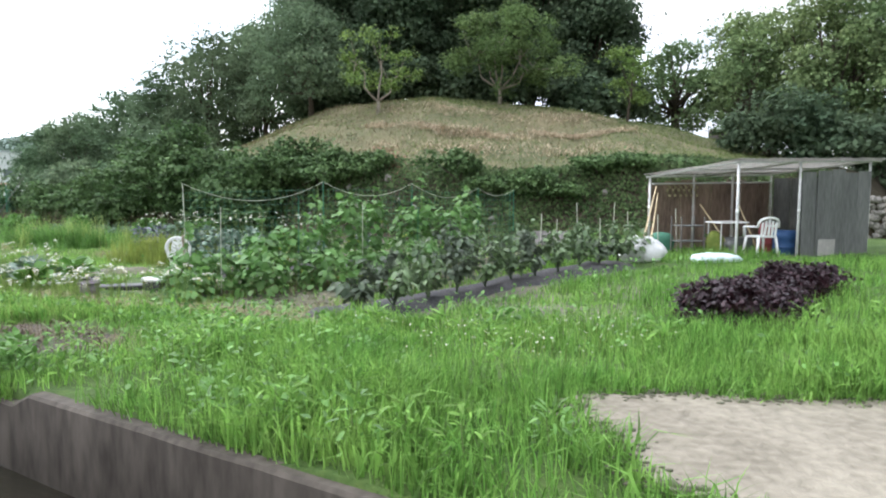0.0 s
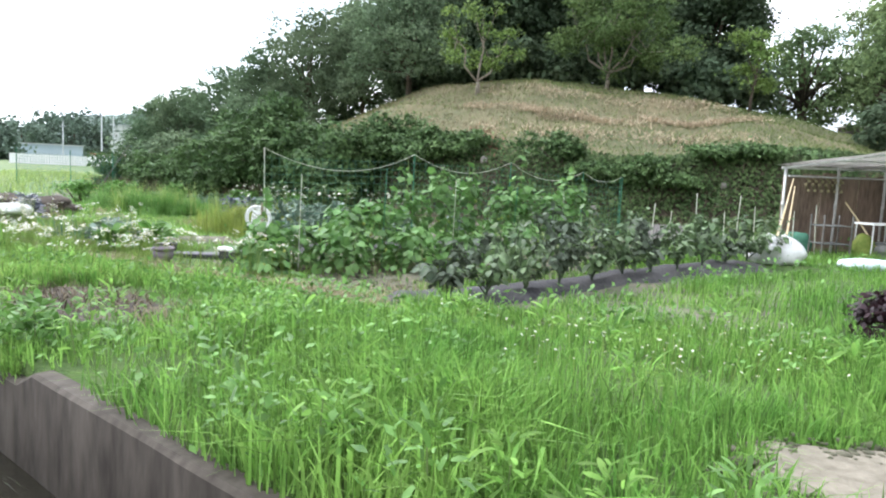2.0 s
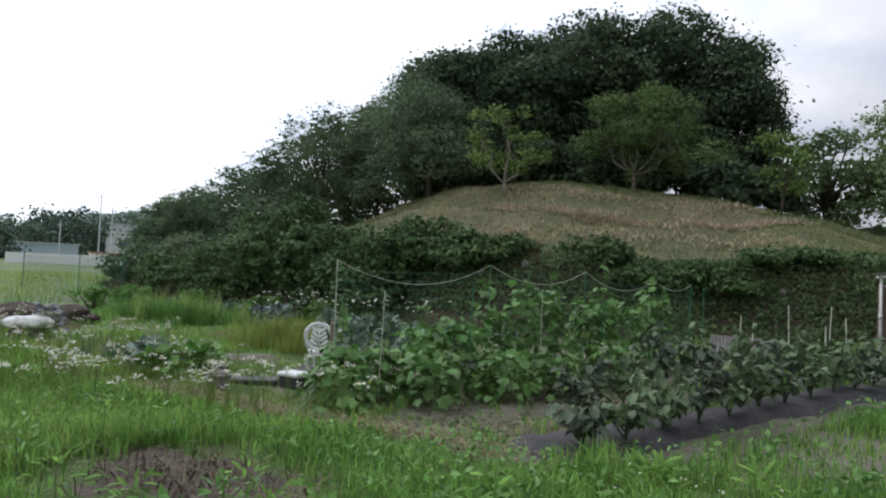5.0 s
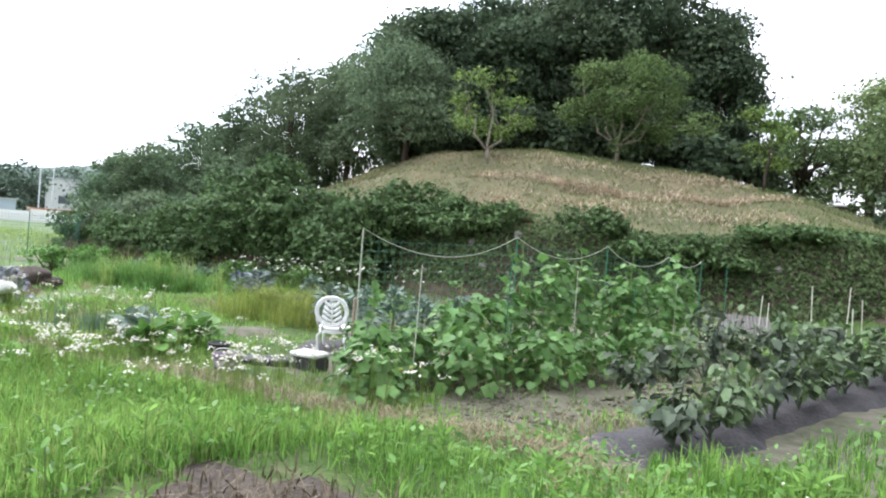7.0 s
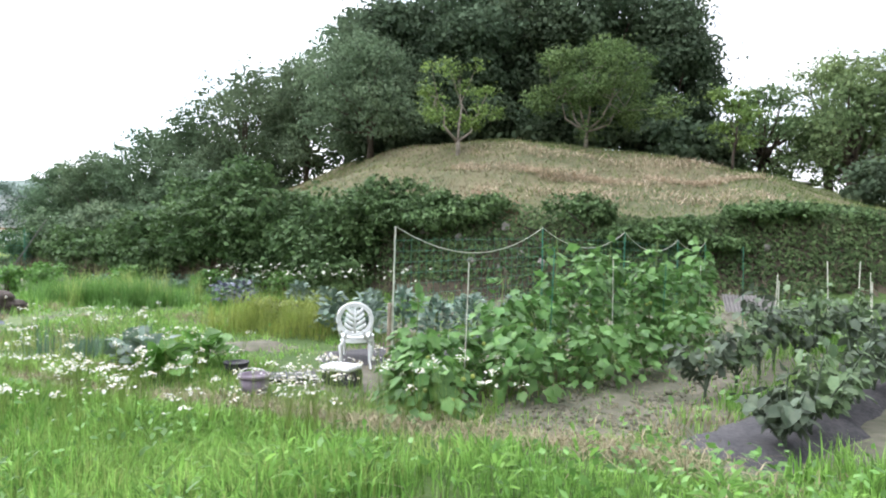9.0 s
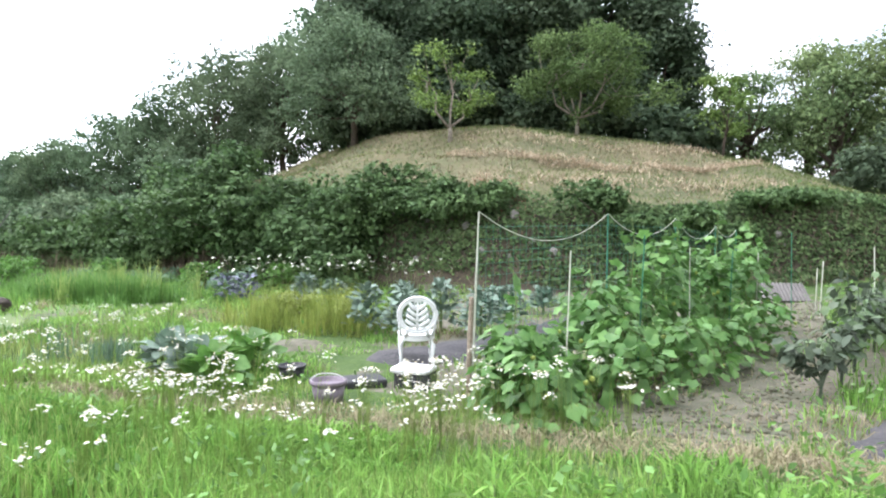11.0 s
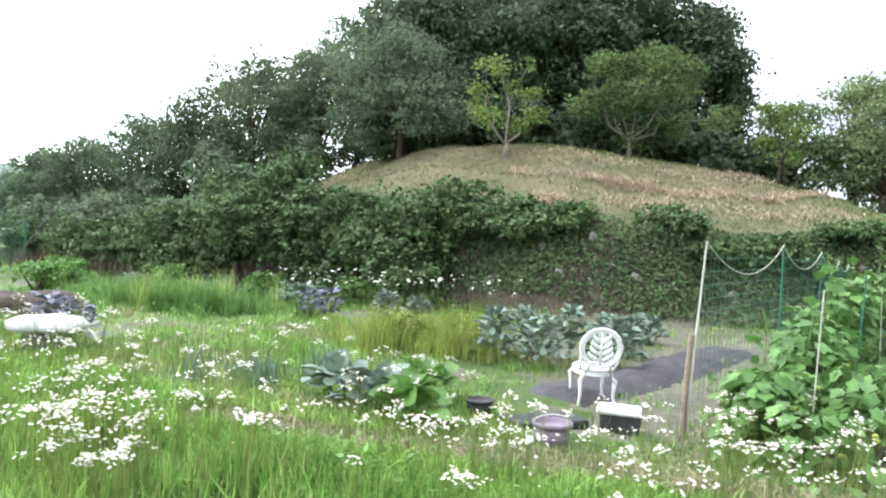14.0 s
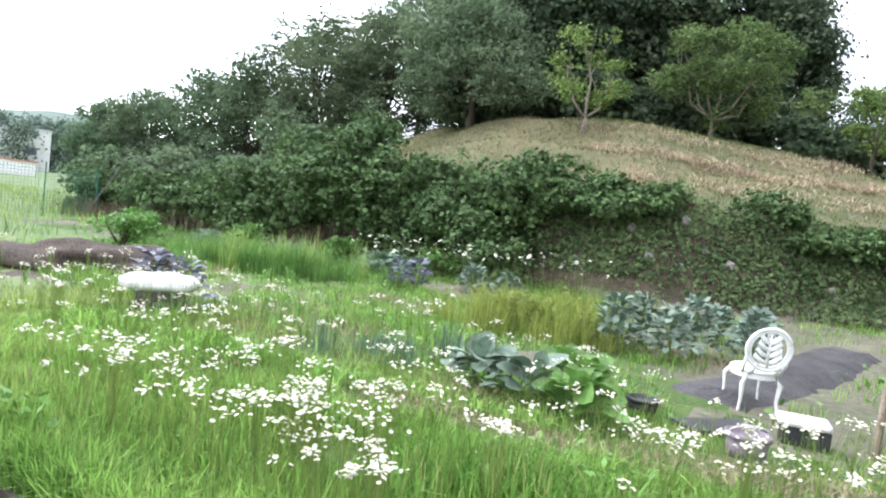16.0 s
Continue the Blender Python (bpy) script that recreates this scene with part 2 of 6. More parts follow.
def arrays(name, verts, quads=None, tris=None, mats=(), quad_mat=None, tri_mat=None, parent=None, smooth=False):
    """A mesh object from vertex, quad and triangle arrays."""
    verts = np.asarray(verts, dtype=np.float32).reshape(-1, 3)
    q = np.asarray(quads if quads is not None else [], dtype=np.int32).reshape(-1, 4)
    t = np.asarray(tris if tris is not None else [], dtype=np.int32).reshape(-1, 3)
    me = bpy.data.meshes.new(name)
    me.vertices.add(len(verts))
    me.vertices.foreach_set("co", verts.ravel())
    me.loops.add(q.size + t.size)
    me.loops.foreach_set("vertex_index", np.concatenate([q.ravel(), t.ravel()]))
    me.polygons.add(len(q) + len(t))
    me.polygons.foreach_set("loop_start", np.concatenate([np.arange(len(q)) * 4, q.size + np.arange(len(t)) * 3]).astype(np.int32))
    for m in mats:
        me.materials.append(m)
    if quad_mat is not None or tri_mat is not None:
        qm = np.zeros(len(q), np.int32) if quad_mat is None else np.asarray(quad_mat, np.int32)
        tm = np.zeros(len(t), np.int32) if tri_mat is None else np.asarray(tri_mat, np.int32)
        me.polygons.foreach_set("material_index", np.concatenate([qm, tm]))
    if smooth:
        me.polygons.foreach_set("use_smooth", np.ones(len(q) + len(t), bool))
    me.update(calc_edges=True)
    ob = new(name, me)
    ob.parent = parent
    return ob


def part(name, bm, mat, parent=None, label="", smooth=False):
    """Links a bmesh as one mesh object."""
    me = bpy.data.meshes.new(name)
    bm.to_mesh(me)
    bm.free()
    me.materials.append(mat)
    if smooth:
        for f in me.polygons:
            f.use_smooth = True
    ob = new(name, me)
    ob.parent = parent
    return tagged(ob, label)


def box(bm, sx, sy, sz, m=None, bevel=0.0):
    """A box on its base, centred in x and y."""
    r = bmesh.ops.create_cube(bm, size=1, matrix=(m or Matrix()) @ Matrix.Translation((0, 0, sz / 2)) @ Matrix.Diagonal((sx, sy, sz, 1)))
    if bevel:
        es = list({e for v in r["verts"] for e in v.link_edges})
        bmesh.ops.bevel(bm, geom=es, offset=bevel, segments=2, affect="EDGES", profile=0.6)
    return bm


def tube(bm, pts, radii, n=8, cap=True):
    """A tube along points with a radius at each."""
    pts = [Vector(p) for p in pts]
    if not hasattr(radii, "__len__"):
        radii = [radii] * len(pts)
    rings = []
    for i, p in enumerate(pts):
        d = (pts[min(i + 1, len(pts) - 1)] - pts[max(i - 1, 0)]).normalized()
        a = d.orthogonal().normalized() if abs(d.z) > 0.9 else d.cross(Vector((0, 0, 1))).normalized()
        b = d.cross(a)
        rings.append([bm.verts.new(p + radii[i] * (math.cos(k * 2 * math.pi / n) * a + math.sin(k * 2 * math.pi / n) * b)) for k in range(n)])
    for r0, r1 in zip(rings, rings[1:]):
        for k in range(n):
            bm.faces.new((r0[k], r0[(k + 1) % n], r1[(k + 1) % n], r1[k]))
    if cap:
        bm.faces.new(rings[0][::-1])
        bm.faces.new(rings[-1])
    return bm


def lathe(bm, profile, n=20, m=None):
    """A turned shape from (radius, height) pairs."""
    m = m or Matrix()
    rings = [[bm.verts.new(m @ Vector((r * math.cos(k * 2 * math.pi / n), r * math.sin(k * 2 * math.pi / n), z))) for k in range(n)] for r, z in profile]
    for r0, r1 in zip(rings, rings[1:]):
        for k in range(n):
            bm.faces.new((r0[k], r0[(k + 1) % n], r1[(k + 1) % n], r1[k]))
    bm.faces.new(rings[0][::-1])
    bm.faces.new(rings[-1])
    return bm


def smooth01(a, b, x):
    t = np.clip((np.asarray(x, float) - a) / (b - a), 0, 1)
    return t * t * (3 - 2 * t)


# ---- the lie of the land ----
# The channel's frame: u along its flow, d across it towards the mound, from a corner of its garden wall.
P0, DU, DD = np.array((-3.37, 3.99)), np.array((-0.8997, 0.4366)), np.array((0.4366, 0.8997))
MOUND, BANK_R = np.array((-1.0, 38.0)), 17.2


def xy(u, d):
    return P0 + np.multiply.outer(np.asarray(u, float), DU) + np.multiply.outer(np.asarray(d, float), DD)


def ud(x, y):
    q = np.stack([np.asarray(x, float) - P0[0], np.asarray(y, float) - P0[1]], -1)
    return q @ DU, q @ DD


def wave(x, y, k, a, b=0.0):
    return np.sin(k * x * 1.0 + 1.7 * np.sin(k * 0.63 * y + a) + a) * np.cos(k * 0.87 * y + 1.3 * np.sin(k * 0.51 * x + b) + b)


def mound_radius(x, y):
    """Distance from the mound's middle, with an uneven foot."""
    dx, dy = x - MOUND[0], y - MOUND[1]
    a = np.arctan2(dx, -dy)
    return np.hypot(dx, dy) * (1 + 0.02 * np.sin(5 * a) + 0.015 * np.sin(11 * a + 1)) - 1.2 * smooth01(0.25, 0.7, -a) - 0.8 * smooth01(0.1, 0.5, a)


def fall(x):
    """Share of its height that the mound's back loses towards the shed."""
    return np.interp(x, [-4, -1, 2, 6, 10, 16], [0, 0.06, 0.105, 0.135, 0.18, 0.16])


def height(x, y):
    """Height of the ground, the channel left out."""
    x, y = np.asarray(x, float), np.asarray(y, float)
    u, d = ud(x, y)
    z = (0.32 - 0.17 * smooth01(2.5, 4.5, u)) * (1 - smooth01(1.0, 5.0, d) * (1 - smooth01(-3, 3, x)))
    z = np.where(d < -1.0, 0.27 * (1 - smooth01(9.3, 10.5, u)), z)
    z = z * (1 - smooth01(10, 14, u) * (d > -1.0))
    r = mound_radius(x, y)
    m = np.interp(r, [0, 3, 6.3, 9.4, 12.6, 15.6, 16.5, 17.0, 17.6, 18.2], [6.2, 6.15, 5.85, 5.15, 3.72, 2.4, 1.95, 1.2, 0.25, 0])
    m = m * (1 - 0.12 * smooth01(17.5, 15, r) * smooth01(0, 8, x)) * (1 - smooth01(17.0, 11.5, r) * fall(x))
    z = z + m
    z = z + 0.025 * wave(x, y, 1.7, 0.3) + 0.02 * wave(x, y, 4.1, 1.1, 0.6) + 0.10 * wave(x, y, 0.9, 2.0) * smooth01(16, 14, r)
    z = z + 0.12 * np.exp(-((r - 12.4 - 0.5 * np.sin(x)) / 0.35) ** 2) * (np.abs(x + 1) < 9)
    return z


def g(x, y):
    return float(height(x, y))


def lines(*spans):
    return np.unique(np.concatenate([np.arange(a, b, s) for a, b, s in spans]).round(4))


us = np.concatenate([[-1500, -700, -350, -180, -100, -60, -40], lines((-28, -12, 1.0), (-12, 32, 0.28), (32, 60, 1.5)), [11.5, 11.52], [75, 100, 140, 200, 300, 500, 900, 2000]])
ds = np.concatenate([[-1500, -600, -300, -150, -80, -40, -25, -15], lines((-10, -1.8, 0.3), (0.4, 44, 0.28), (44, 70, 2.0)), [-1.72, -1.62, -1.6, -0.8, -0.08, -0.06, 0.05, 0.07, 0.2], [90, 130, 200, 350, 700, 1600]])
us, ds = np.unique(us), np.unique(ds)
U, Dd = np.meshgrid(us, ds, indexing="ij")
XY = xy(U, Dd)
X, Y = XY[..., 0], XY[..., 1]
near = (np.abs(X) < 60) & (np.abs(Y - 15) < 60)
Z = np.where(near, height(X, Y), 0.0)
in_channel = (Dd > -1.61) & (Dd < 0.06) & (U < 11.51)
Z = np.where(in_channel, -0.75, Z)
nu, nd = len(us), len(ds)
idx = np.arange(nu * nd).reshape(nu, nd)
gq = np.stack([idx[:-1, :-1], idx[:-1, 1:], idx[1:, 1:], idx[1:, :-1]], -1)[:, :, ::-1].reshape(-1, 4)
cu, cd = (U[:-1, :-1] + U[1:, 1:]) / 2, (Dd[:-1, :-1] + Dd[1:, 1:]) / 2
cx, cy = xy(cu, cd)[..., 0], xy(cu, cd)[..., 1]
rr = mound_radius(cx, cy)
jit = 0.6 * wave(cx, cy, 1.9, 0.5) + rng.normal(0, 0.25, cx.shape)
gm = np.zeros(cu.shape, int)
gm[(cd + jit > 4.2) & (cx < 1.5 + jit) & ((cx > -6.8 + jit) | (wave(cx, cy, 0.9, 1.3) > 0.35))] = 1
gm[rr < 17.8] = 4
gm[rr < 16.2 + 0.5 * jit] = 2
gm[(cd < -1.6) & (cu < 9.8)] = 5
gm[(cu > 13 + jit) & (cd < 9) | (np.abs(cx) > 40) | (cu > 26) | (cd < -9) & (cu > 9.8)] = 3
gm[(cd < -1.6) & (cu > 9.8)] = 3
gm[(cd < 1.0 + 2 * jit) & (cu > 9.8) & (cu < 27 + 5 * jit)] = 6
gm[np.hypot(cx + 4.45, (cy - 5.65) * 1.3) + 0.3 * jit < 0.75] = 5
gm[np.hypot(cx - 2.3, (cy - 5.3) * 1.6) + 0.3 * jit < 0.6] = 5
gm[np.hypot(cx + 15.3, cy - 15.6) + jit < 1.3] = 5
ground = arrays("ground", np.stack([X, Y, Z], -1), quads=gq, mats=[M[k] for k in ("turf", "garden", "dry", "field", "bank", "soil", "field_dry")], quad_mat=gm.ravel(), smooth=True)
tagged(ground, "uneven ground of turf, garden earth and a dry grassy mound", "ground", kind="structure")


# ---- scattered growth ----
def blades(name, x, y, h, w, mat, label, category, lean=0.5, kind="stuff", z=None):
    """Grass: one bent tapering blade at each place."""
    n = len(x)
    z = height(x, y) - 0.02 if z is None else z
    a, b = rng.uniform(0, 6.283, n), rng.uniform(0, 6.283, n)
    k = np.minimum(np.abs(rng.normal(0, lean, n)), 0.7 + lean) * h
    base = np.stack([x, y, z], -1)
    side = np.stack([np.cos(a), np.sin(a), 0 * a], -1) * (w / 2)[:, None]
    out = np.stack([np.cos(b), np.sin(b), 0 * b], -1)
    mid = base + out * (0.3 * k)[:, None] + np.array((0, 0, 1)) * (0.6 * h)[:, None]
    tip = base + out * k[:, None] + np.array((0, 0, 1)) * (h * (1 - 0.25 * np.clip(k / h, 0, 1.5)))[:, None]
    v = np.stack([base - side, base + side, mid + side * 0.8, mid - side * 0.8, tip], 1).reshape(-1, 3)
    i = np.arange(n)[:, None] * 5
    ob = arrays(name, v, quads=i + np.array((0, 1, 2, 3)), tris=i + np.array((3, 2, 4)), mats=[mat])
    return tagged(ob, label, category, kind=kind)


def leaf_cloud(centres, normals, size, fold=0.25, long=1.5, droop=0.3):
    """Folded pointed leaves, two faces each: vertices and quads."""
    n = len(centres)
    nrm = normals + rng.normal(0, 0.55, (n, 3))
    nrm /= np.linalg.norm(nrm, axis=1)[:, None] + 1e-9
    t = rng.normal(0, 1, (n, 3))
    t[:, 2] -= droop
    t -= nrm * (t * nrm).sum(1)[:, None]
    t /= np.linalg.norm(t, axis=1)[:, None] + 1e-9
    s = np.cross(nrm, t)
    L = (size * long / 2)[:, None]
    W = (size / 2)[:, None]
    v = np.stack([centres - t * L, centres + s * W + nrm * W * fold - t * L * 0.1, centres + t * L, centres - s * W + nrm * W * fold - t * L * 0.1], 1)
    return v.reshape(-1, 3), np.arange(n * 4).reshape(n, 4)


def crown_points(lobes, count, twig=0.35):
    """Places and outward ways of leaves gathered in twigs on the skins of lobes (x, y, z, rx, ry, rz)."""
    lobes = np.asarray(lobes, float)
    weight = (lobes[:, 3] * lobes[:, 5])
    per = 14
    n = max(1, count // per)
    k = rng.choice(len(lobes), n, p=weight / weight.sum())
    w = rng.normal(0, 1, (n, 3))
    w /= np.linalg.norm(w, axis=1)[:, None]
    rad = rng.uniform(0.25, 1.0, n) ** 0.5 + np.abs(rng.normal(0, 0.16, n))
    c = lobes[k, :3] + w * lobes[k, 3:] * rad[:, None]
    spread = np.repeat(twig * rng.uniform(0.35, 1.5, n), per)[:, None]
    pts = np.repeat(c, per, 0) + rng.normal(0, 1, (n * per, 3)) * spread * np.array((1, 1, 0.5))
    nr = np.repeat(w + rng.normal(0, 0.5, (n, 3)), per, 0) * 0.7 + np.array((0, 0, 0.55))
    return pts, nr


def crown_lobes(x, y, z0, z1, r, n, seed):
    q = np.random.default_rng(seed)
    out = []
    for i in range(n):
        f = (i + 0.5) / n
        a, zz = i * 2.4 + q.uniform(-0.5, 0.5), z0 + (z1 - z0) * (0.1 + 0.82 * f)
        wide = r * math.sqrt(max(0.05, 1 - (1.75 * f - 0.75) ** 2)) * 0.85
        k = q.uniform(0.35, 1.0) ** 0.6
        s = r * q.uniform(0.2, 0.42)
        out.append((x + math.cos(a) * wide * k, y + math.sin(a) * wide * k, min(zz + q.uniform(-0.3, 0.3), z1 - s * 0.6), s, s, s * q.uniform(0.55, 0.8)))
    return out


def tree(name, x, y, z0, z1, r, leaves, size, mat, label, seed, lobes=9, trunk_r=0.16, category="tree", fork=0.35, group=""):
    """A tree: a bent tapering trunk with limbs, and a crown of leaves; z0: foot of the crown above ground, z1: top above ground."""
    q = random.Random(seed)
    zg = g(x, y)
    z1 += 6.0 * float(fall(x)) * (mound_radius(np.array(x), np.array(y)) < 12)
    top = new(name)
    top.location = (x, y, zg)
    lb = crown_lobes(0, 0, z0, z1, r, lobes, seed)
    bm = bmesh.new()
    f = z1 * fork
    lean = (q.uniform(-0.3, 0.3) * f * 0.5, q.uniform(-0.3, 0.3) * f * 0.5)
    tube(bm, [(0, 0, -0.3), (lean[0] * 0.3, lean[1] * 0.2, f * 0.5), (lean[0], lean[1], f), (lean[0] * 1.3, lean[1] * 1.1, f + (z1 - f) * 0.6)], [trunk_r * 1.35, trunk_r, trunk_r * 0.8, trunk_r * 0.2], 8)
    for cx_, cy_, cz_, *_ in lb:
        s0 = q.uniform(0.55, 1.1) * f
        a = Vector((lean[0] * s0 / f, lean[1] * s0 / f, s0))
        b = Vector((cx_, cy_, cz_))
        m_ = a.lerp(b, 0.5) + Vector((q.uniform(-0.2, 0.2), q.uniform(-0.2, 0.2), -0.1)) * r * 0.3
        tube(bm, [a, m_, b], [trunk_r * 0.5, trunk_r * 0.3, trunk_r * 0.1], 6)
    part("trunk", bm, M["bark"], top, smooth=True)
    p, nr = crown_points(lb, leaves, twig=size * 2.2)
    v, qd = leaf_cloud(p, nr, rng.uniform(0.6, 1.25, len(p)) * size)
    c = arrays("crown", v, quads=qd, mats=[mat], parent=top)
    return tagged(top, label, category, group)


# ---- channel ----
YAW = math.atan2(DU[1], DU[0])


def at_ud(u, d, z=0.0, turn=0.0):
    p = xy(u, d)
    return Matrix.Translation((p[0], p[1], z)) @ Matrix.Rotation(YAW + turn, 4, "Z")


def run(name, mat, stations, label, category, rough=0.012, seed=1, batter=0.0):
    """A long concrete wall swept along stations (u, d of its middle, width, top, foot), with worn edges."""
    q = random.Random(seed)
    bm = bmesh.new()
    rings = []
    for u, d, w, top, foot in stations:
        p = xy(u, d)
        e = [q.gauss(0, rough) for _ in range(6)]
        c = 0.02
        prof = [(-w / 2, foot), (w / 2 + batter, foot), (w / 2 + e[4] * 0.5, top - c + e[0] * 0.5), (w / 2 - c + e[1] * 0.5, top + e[2] * 0.4), (-w / 2 + c, top + e[3] * 0.4), (-w / 2 + e[5] * 0.5, top - c)]
        rings.append([bm.verts.new((p[0] + DD[0] * o, p[1] + DD[1] * o, z)) for o, z in prof])
    for r0, r1 in zip(rings, rings[1:]):
        for k in range(6):
            bm.faces.new((r0[k], r0[(k + 1) % 6], r1[(k + 1) % 6], r1[k]))
    bm.faces.new(rings[0][::-1])
    bm.faces.new(rings[-1])
    bmesh.ops.recalc_face_normals(bm, faces=bm.faces)
    ob = part(name, bm, mat)
    return tagged(ob, label, category, kind="structure")


def steps(a, b, s):
    return [a + (b - a) * i / max(1, round((b - a) / s)) for i in range(max(1, round((b - a) / s)) + 1)]


def joint_top(u):
    return 0.33 if u < 0.15 else 0.23 if u < 2.6 else 0.2


run("wall_1", M["wallface"], [(u, 0.06 - 0.42 * max(0, (u - 7.5) / 3.7) ** 2 * -1, 0.13, joint_top(u) if u < 3.4 else 0.12, -0.78) for u in steps(-16, 11.2, 0.22)],
    "dark stained concrete garden-side wall of the water channel", "channel wall", rough=0.0035, seed=3)
run("wall_2", M["concrete"], [(u, -0.99 + 0.2 * max(0, (u - 5.5) / 3) ** 2, 0.2, 0.30 - 0.004 * u, -0.78) for u in steps(-16, 9.0, 0.22)],
    "worn concrete divider between the two channels of running water", "channel wall", rough=0.013, seed=5, batter=0.34)
run("wall_3", M["concrete"], [(u, -1.515 - 0.02 * math.sin(u * 0.9), 0.32, 0.30, -0.78) for u in steps(-16, 9.3, 0.22)],
    "broad worn concrete kerb beside the tilled soil", "channel kerb", rough=0.016, seed=8)


def block(name, u0, d0, u1, d1, w, top, foot, mat, label):
    a, b = xy(u0, d0), xy(u1, d1)
    L = float(np.hypot(*(b - a)))
    bm = bmesh.new()
    m = Matrix.Translation(((a[0] + b[0]) / 2, (a[1] + b[1]) / 2, foot)) @ Matrix.Rotation(math.atan2(b[1] - a[1], b[0] - a[0]), 4, "Z")
    box(bm, L, w, top - foot, m, 0.025)
    return tagged(part(name, bm, mat), label, "channel wall", kind="structure")


block("wall_4", 8.6, -1.52, 10.9, -0.32, 0.16, 0.36, -0.78, M["wallface"], "dark concrete end wall where the channel turns")
block("wall_5", 10.75, -0.30, 11.0, 0.42, 0.2, 0.30, -0.78, M["wallface"], "low dark concrete end wall of the channel")
bm = bmesh.new()
sx, sy = 27.4, 1.5
bmesh.ops.create_grid(bm, x_segments=90, y_segments=8, size=0.5, matrix=Matrix.Diagonal((sx, sy, 1, 1)))
water = part("water", bm, M["water"], smooth=True)
wp = xy(-2.3, -0.25)
water.matrix_world = Matrix.Translation((wp[0], wp[1], -0.26)) @ Matrix.Rotation(YAW, 4, "Z")
M["calm"] = water_material(0.06, 0.02)
bm = bmesh.new()
bmesh.ops.create_grid(bm, x_segments=60, y_segments=3, size=0.5, matrix=Matrix.Diagonal((25.3, 0.5, 1, 1)))
calm = part("water", bm, M["calm"], smooth=True)
cp = xy(-3.35, -1.29)
calm.matrix_world = Matrix.Translation((cp[0], cp[1], -0.25)) @ Matrix.Rotation(YAW, 4, "Z")
tagged(calm, "calm water in the narrow side channel mirroring the sky", "water", kind="structure")
tagged(water, "rippled running water reflecting the bright sky", "water", kind="structure")

# ---- concrete slab in the meadow ----
bm = bmesh.new()
q = random.Random(64)
corners = [(0.30, 4.28), (0.9, 4.42), (1.6, 4.34), (2.6, 4.42), (4.2, 4.2), (4.4, 2.6), (3.0, 1.5), (1.75, 1.75), (1.05, 2.3), (0.52, 3.05), (0.50, 3.45), (0.24, 3.9)]
outline = []
for (ax, ay), (bx, by) in zip(corners, corners[1:] + corners[:1]):
    k = max(1, round(math.hypot(bx - ax, by - ay) / 0.12))
    outline += [(ax + (bx - ax) * i / k + q.gauss(0, 0.022), ay + (by - ay) * i / k + q.gauss(0, 0.022)) for i in range(k)]
vs = [bm.verts.new((x, y, 0.365)) for x, y in outline]
fc = bm.faces.new(vs)
r = bmesh.ops.extrude_face_region(bm, geom=[fc])
bmesh.ops.translate(bm, verts=[v for v in r["geom"] if isinstance(v, bmesh.types.BMVert)], vec=(0, 0, -0.25))
bmesh.ops.recalc_face_normals(bm, faces=bm.faces)
tagged(part("slab", bm, M["slab"]), "pale worn concrete slab with ragged edges lying in grass", "slab", kind="structure")

# earth and grit spilling over the slab's edge
n = 1500
k = rng.integers(0, len(outline), n)
ep = np.array(outline)[k] + rng.normal(0, 0.07, (n, 2))
es_ = np.abs(rng.normal(0, 0.010, n)) + 0.004
EDGE = (ep, es_)
# tilled clods on the soil beside the kerb
q = random.Random(77)
bm = bmesh.new()
bmesh.ops.create_icosphere(bm, subdivisions=1, radius=1)
bm.verts.index_update()
ball_v, ball_f = np.array([v.co[:] for v in bm.verts]), np.array([[v.index for v in f.verts] for f in bm.faces])
bm.free()
n = 3200
cp_ = xy(rng.uniform(-9, 9, n), -1.8 - np.abs(rng.normal(0, 1.5, n)))
cs = np.abs(rng.normal(0, 0.012, n)) + 0.006
ca = rng.uniform(0, 6.283, n)
cv = ball_v[None] * (1 + rng.normal(0, 0.18, (n, len(ball_v), 1))) * np.array((1.5, 1.0, 0.6)) * cs[:, None, None]
cv = np.stack([cv[..., 0] * np.cos(ca)[:, None] - cv[..., 1] * np.sin(ca)[:, None], cv[..., 0] * np.sin(ca)[:, None] + cv[..., 1] * np.cos(ca)[:, None], cv[..., 2]], -1)
cv = cv + np.stack([cp_[:, 0], cp_[:, 1], height(cp_[:, 0], cp_[:, 1]) + cs * 0.2], -1)[:, None]
tagged(arrays("clods", cv, tris=(np.arange(n)[:, None, None] * len(ball_v) + ball_f).reshape(-1, 3), mats=[M["soil"]]), "crumbly brown clods of tilled soil", "soil", kind="stuff")

ev = ball_v[None] * (1 + rng.normal(0, 0.2, (len(EDGE[1]), len(ball_v), 1))) * np.array((1.4, 1.1, 0.6)) * EDGE[1][:, None, None]
ev = ev + np.stack([EDGE[0][:, 0], EDGE[0][:, 1], np.full(len(EDGE[1]), 0.366)], -1)[:, None]
tagged(arrays("grit", ev, tris=(np.arange(len(EDGE[1]))[:, None, None] * len(ball_v) + ball_f).reshape(-1, 3), mats=[M["garden"]]), "brown grit along the slab's broken edge", "grit", kind="stuff")

# ---- grass ----
SLAB = np.array(outline)


def inside(poly, x, y):
    c = np.zeros(len(x), bool)
    j = len(poly) - 1
    for i in range(len(poly)):
        xi, yi, xj, yj = *poly[i], *poly[j]
        hit = ((yi > y) != (yj > y)) & (x < (xj - xi) * (y - yi) / (yj - yi + 1e-12) + xi)
        c ^= hit
        j = i
    return c


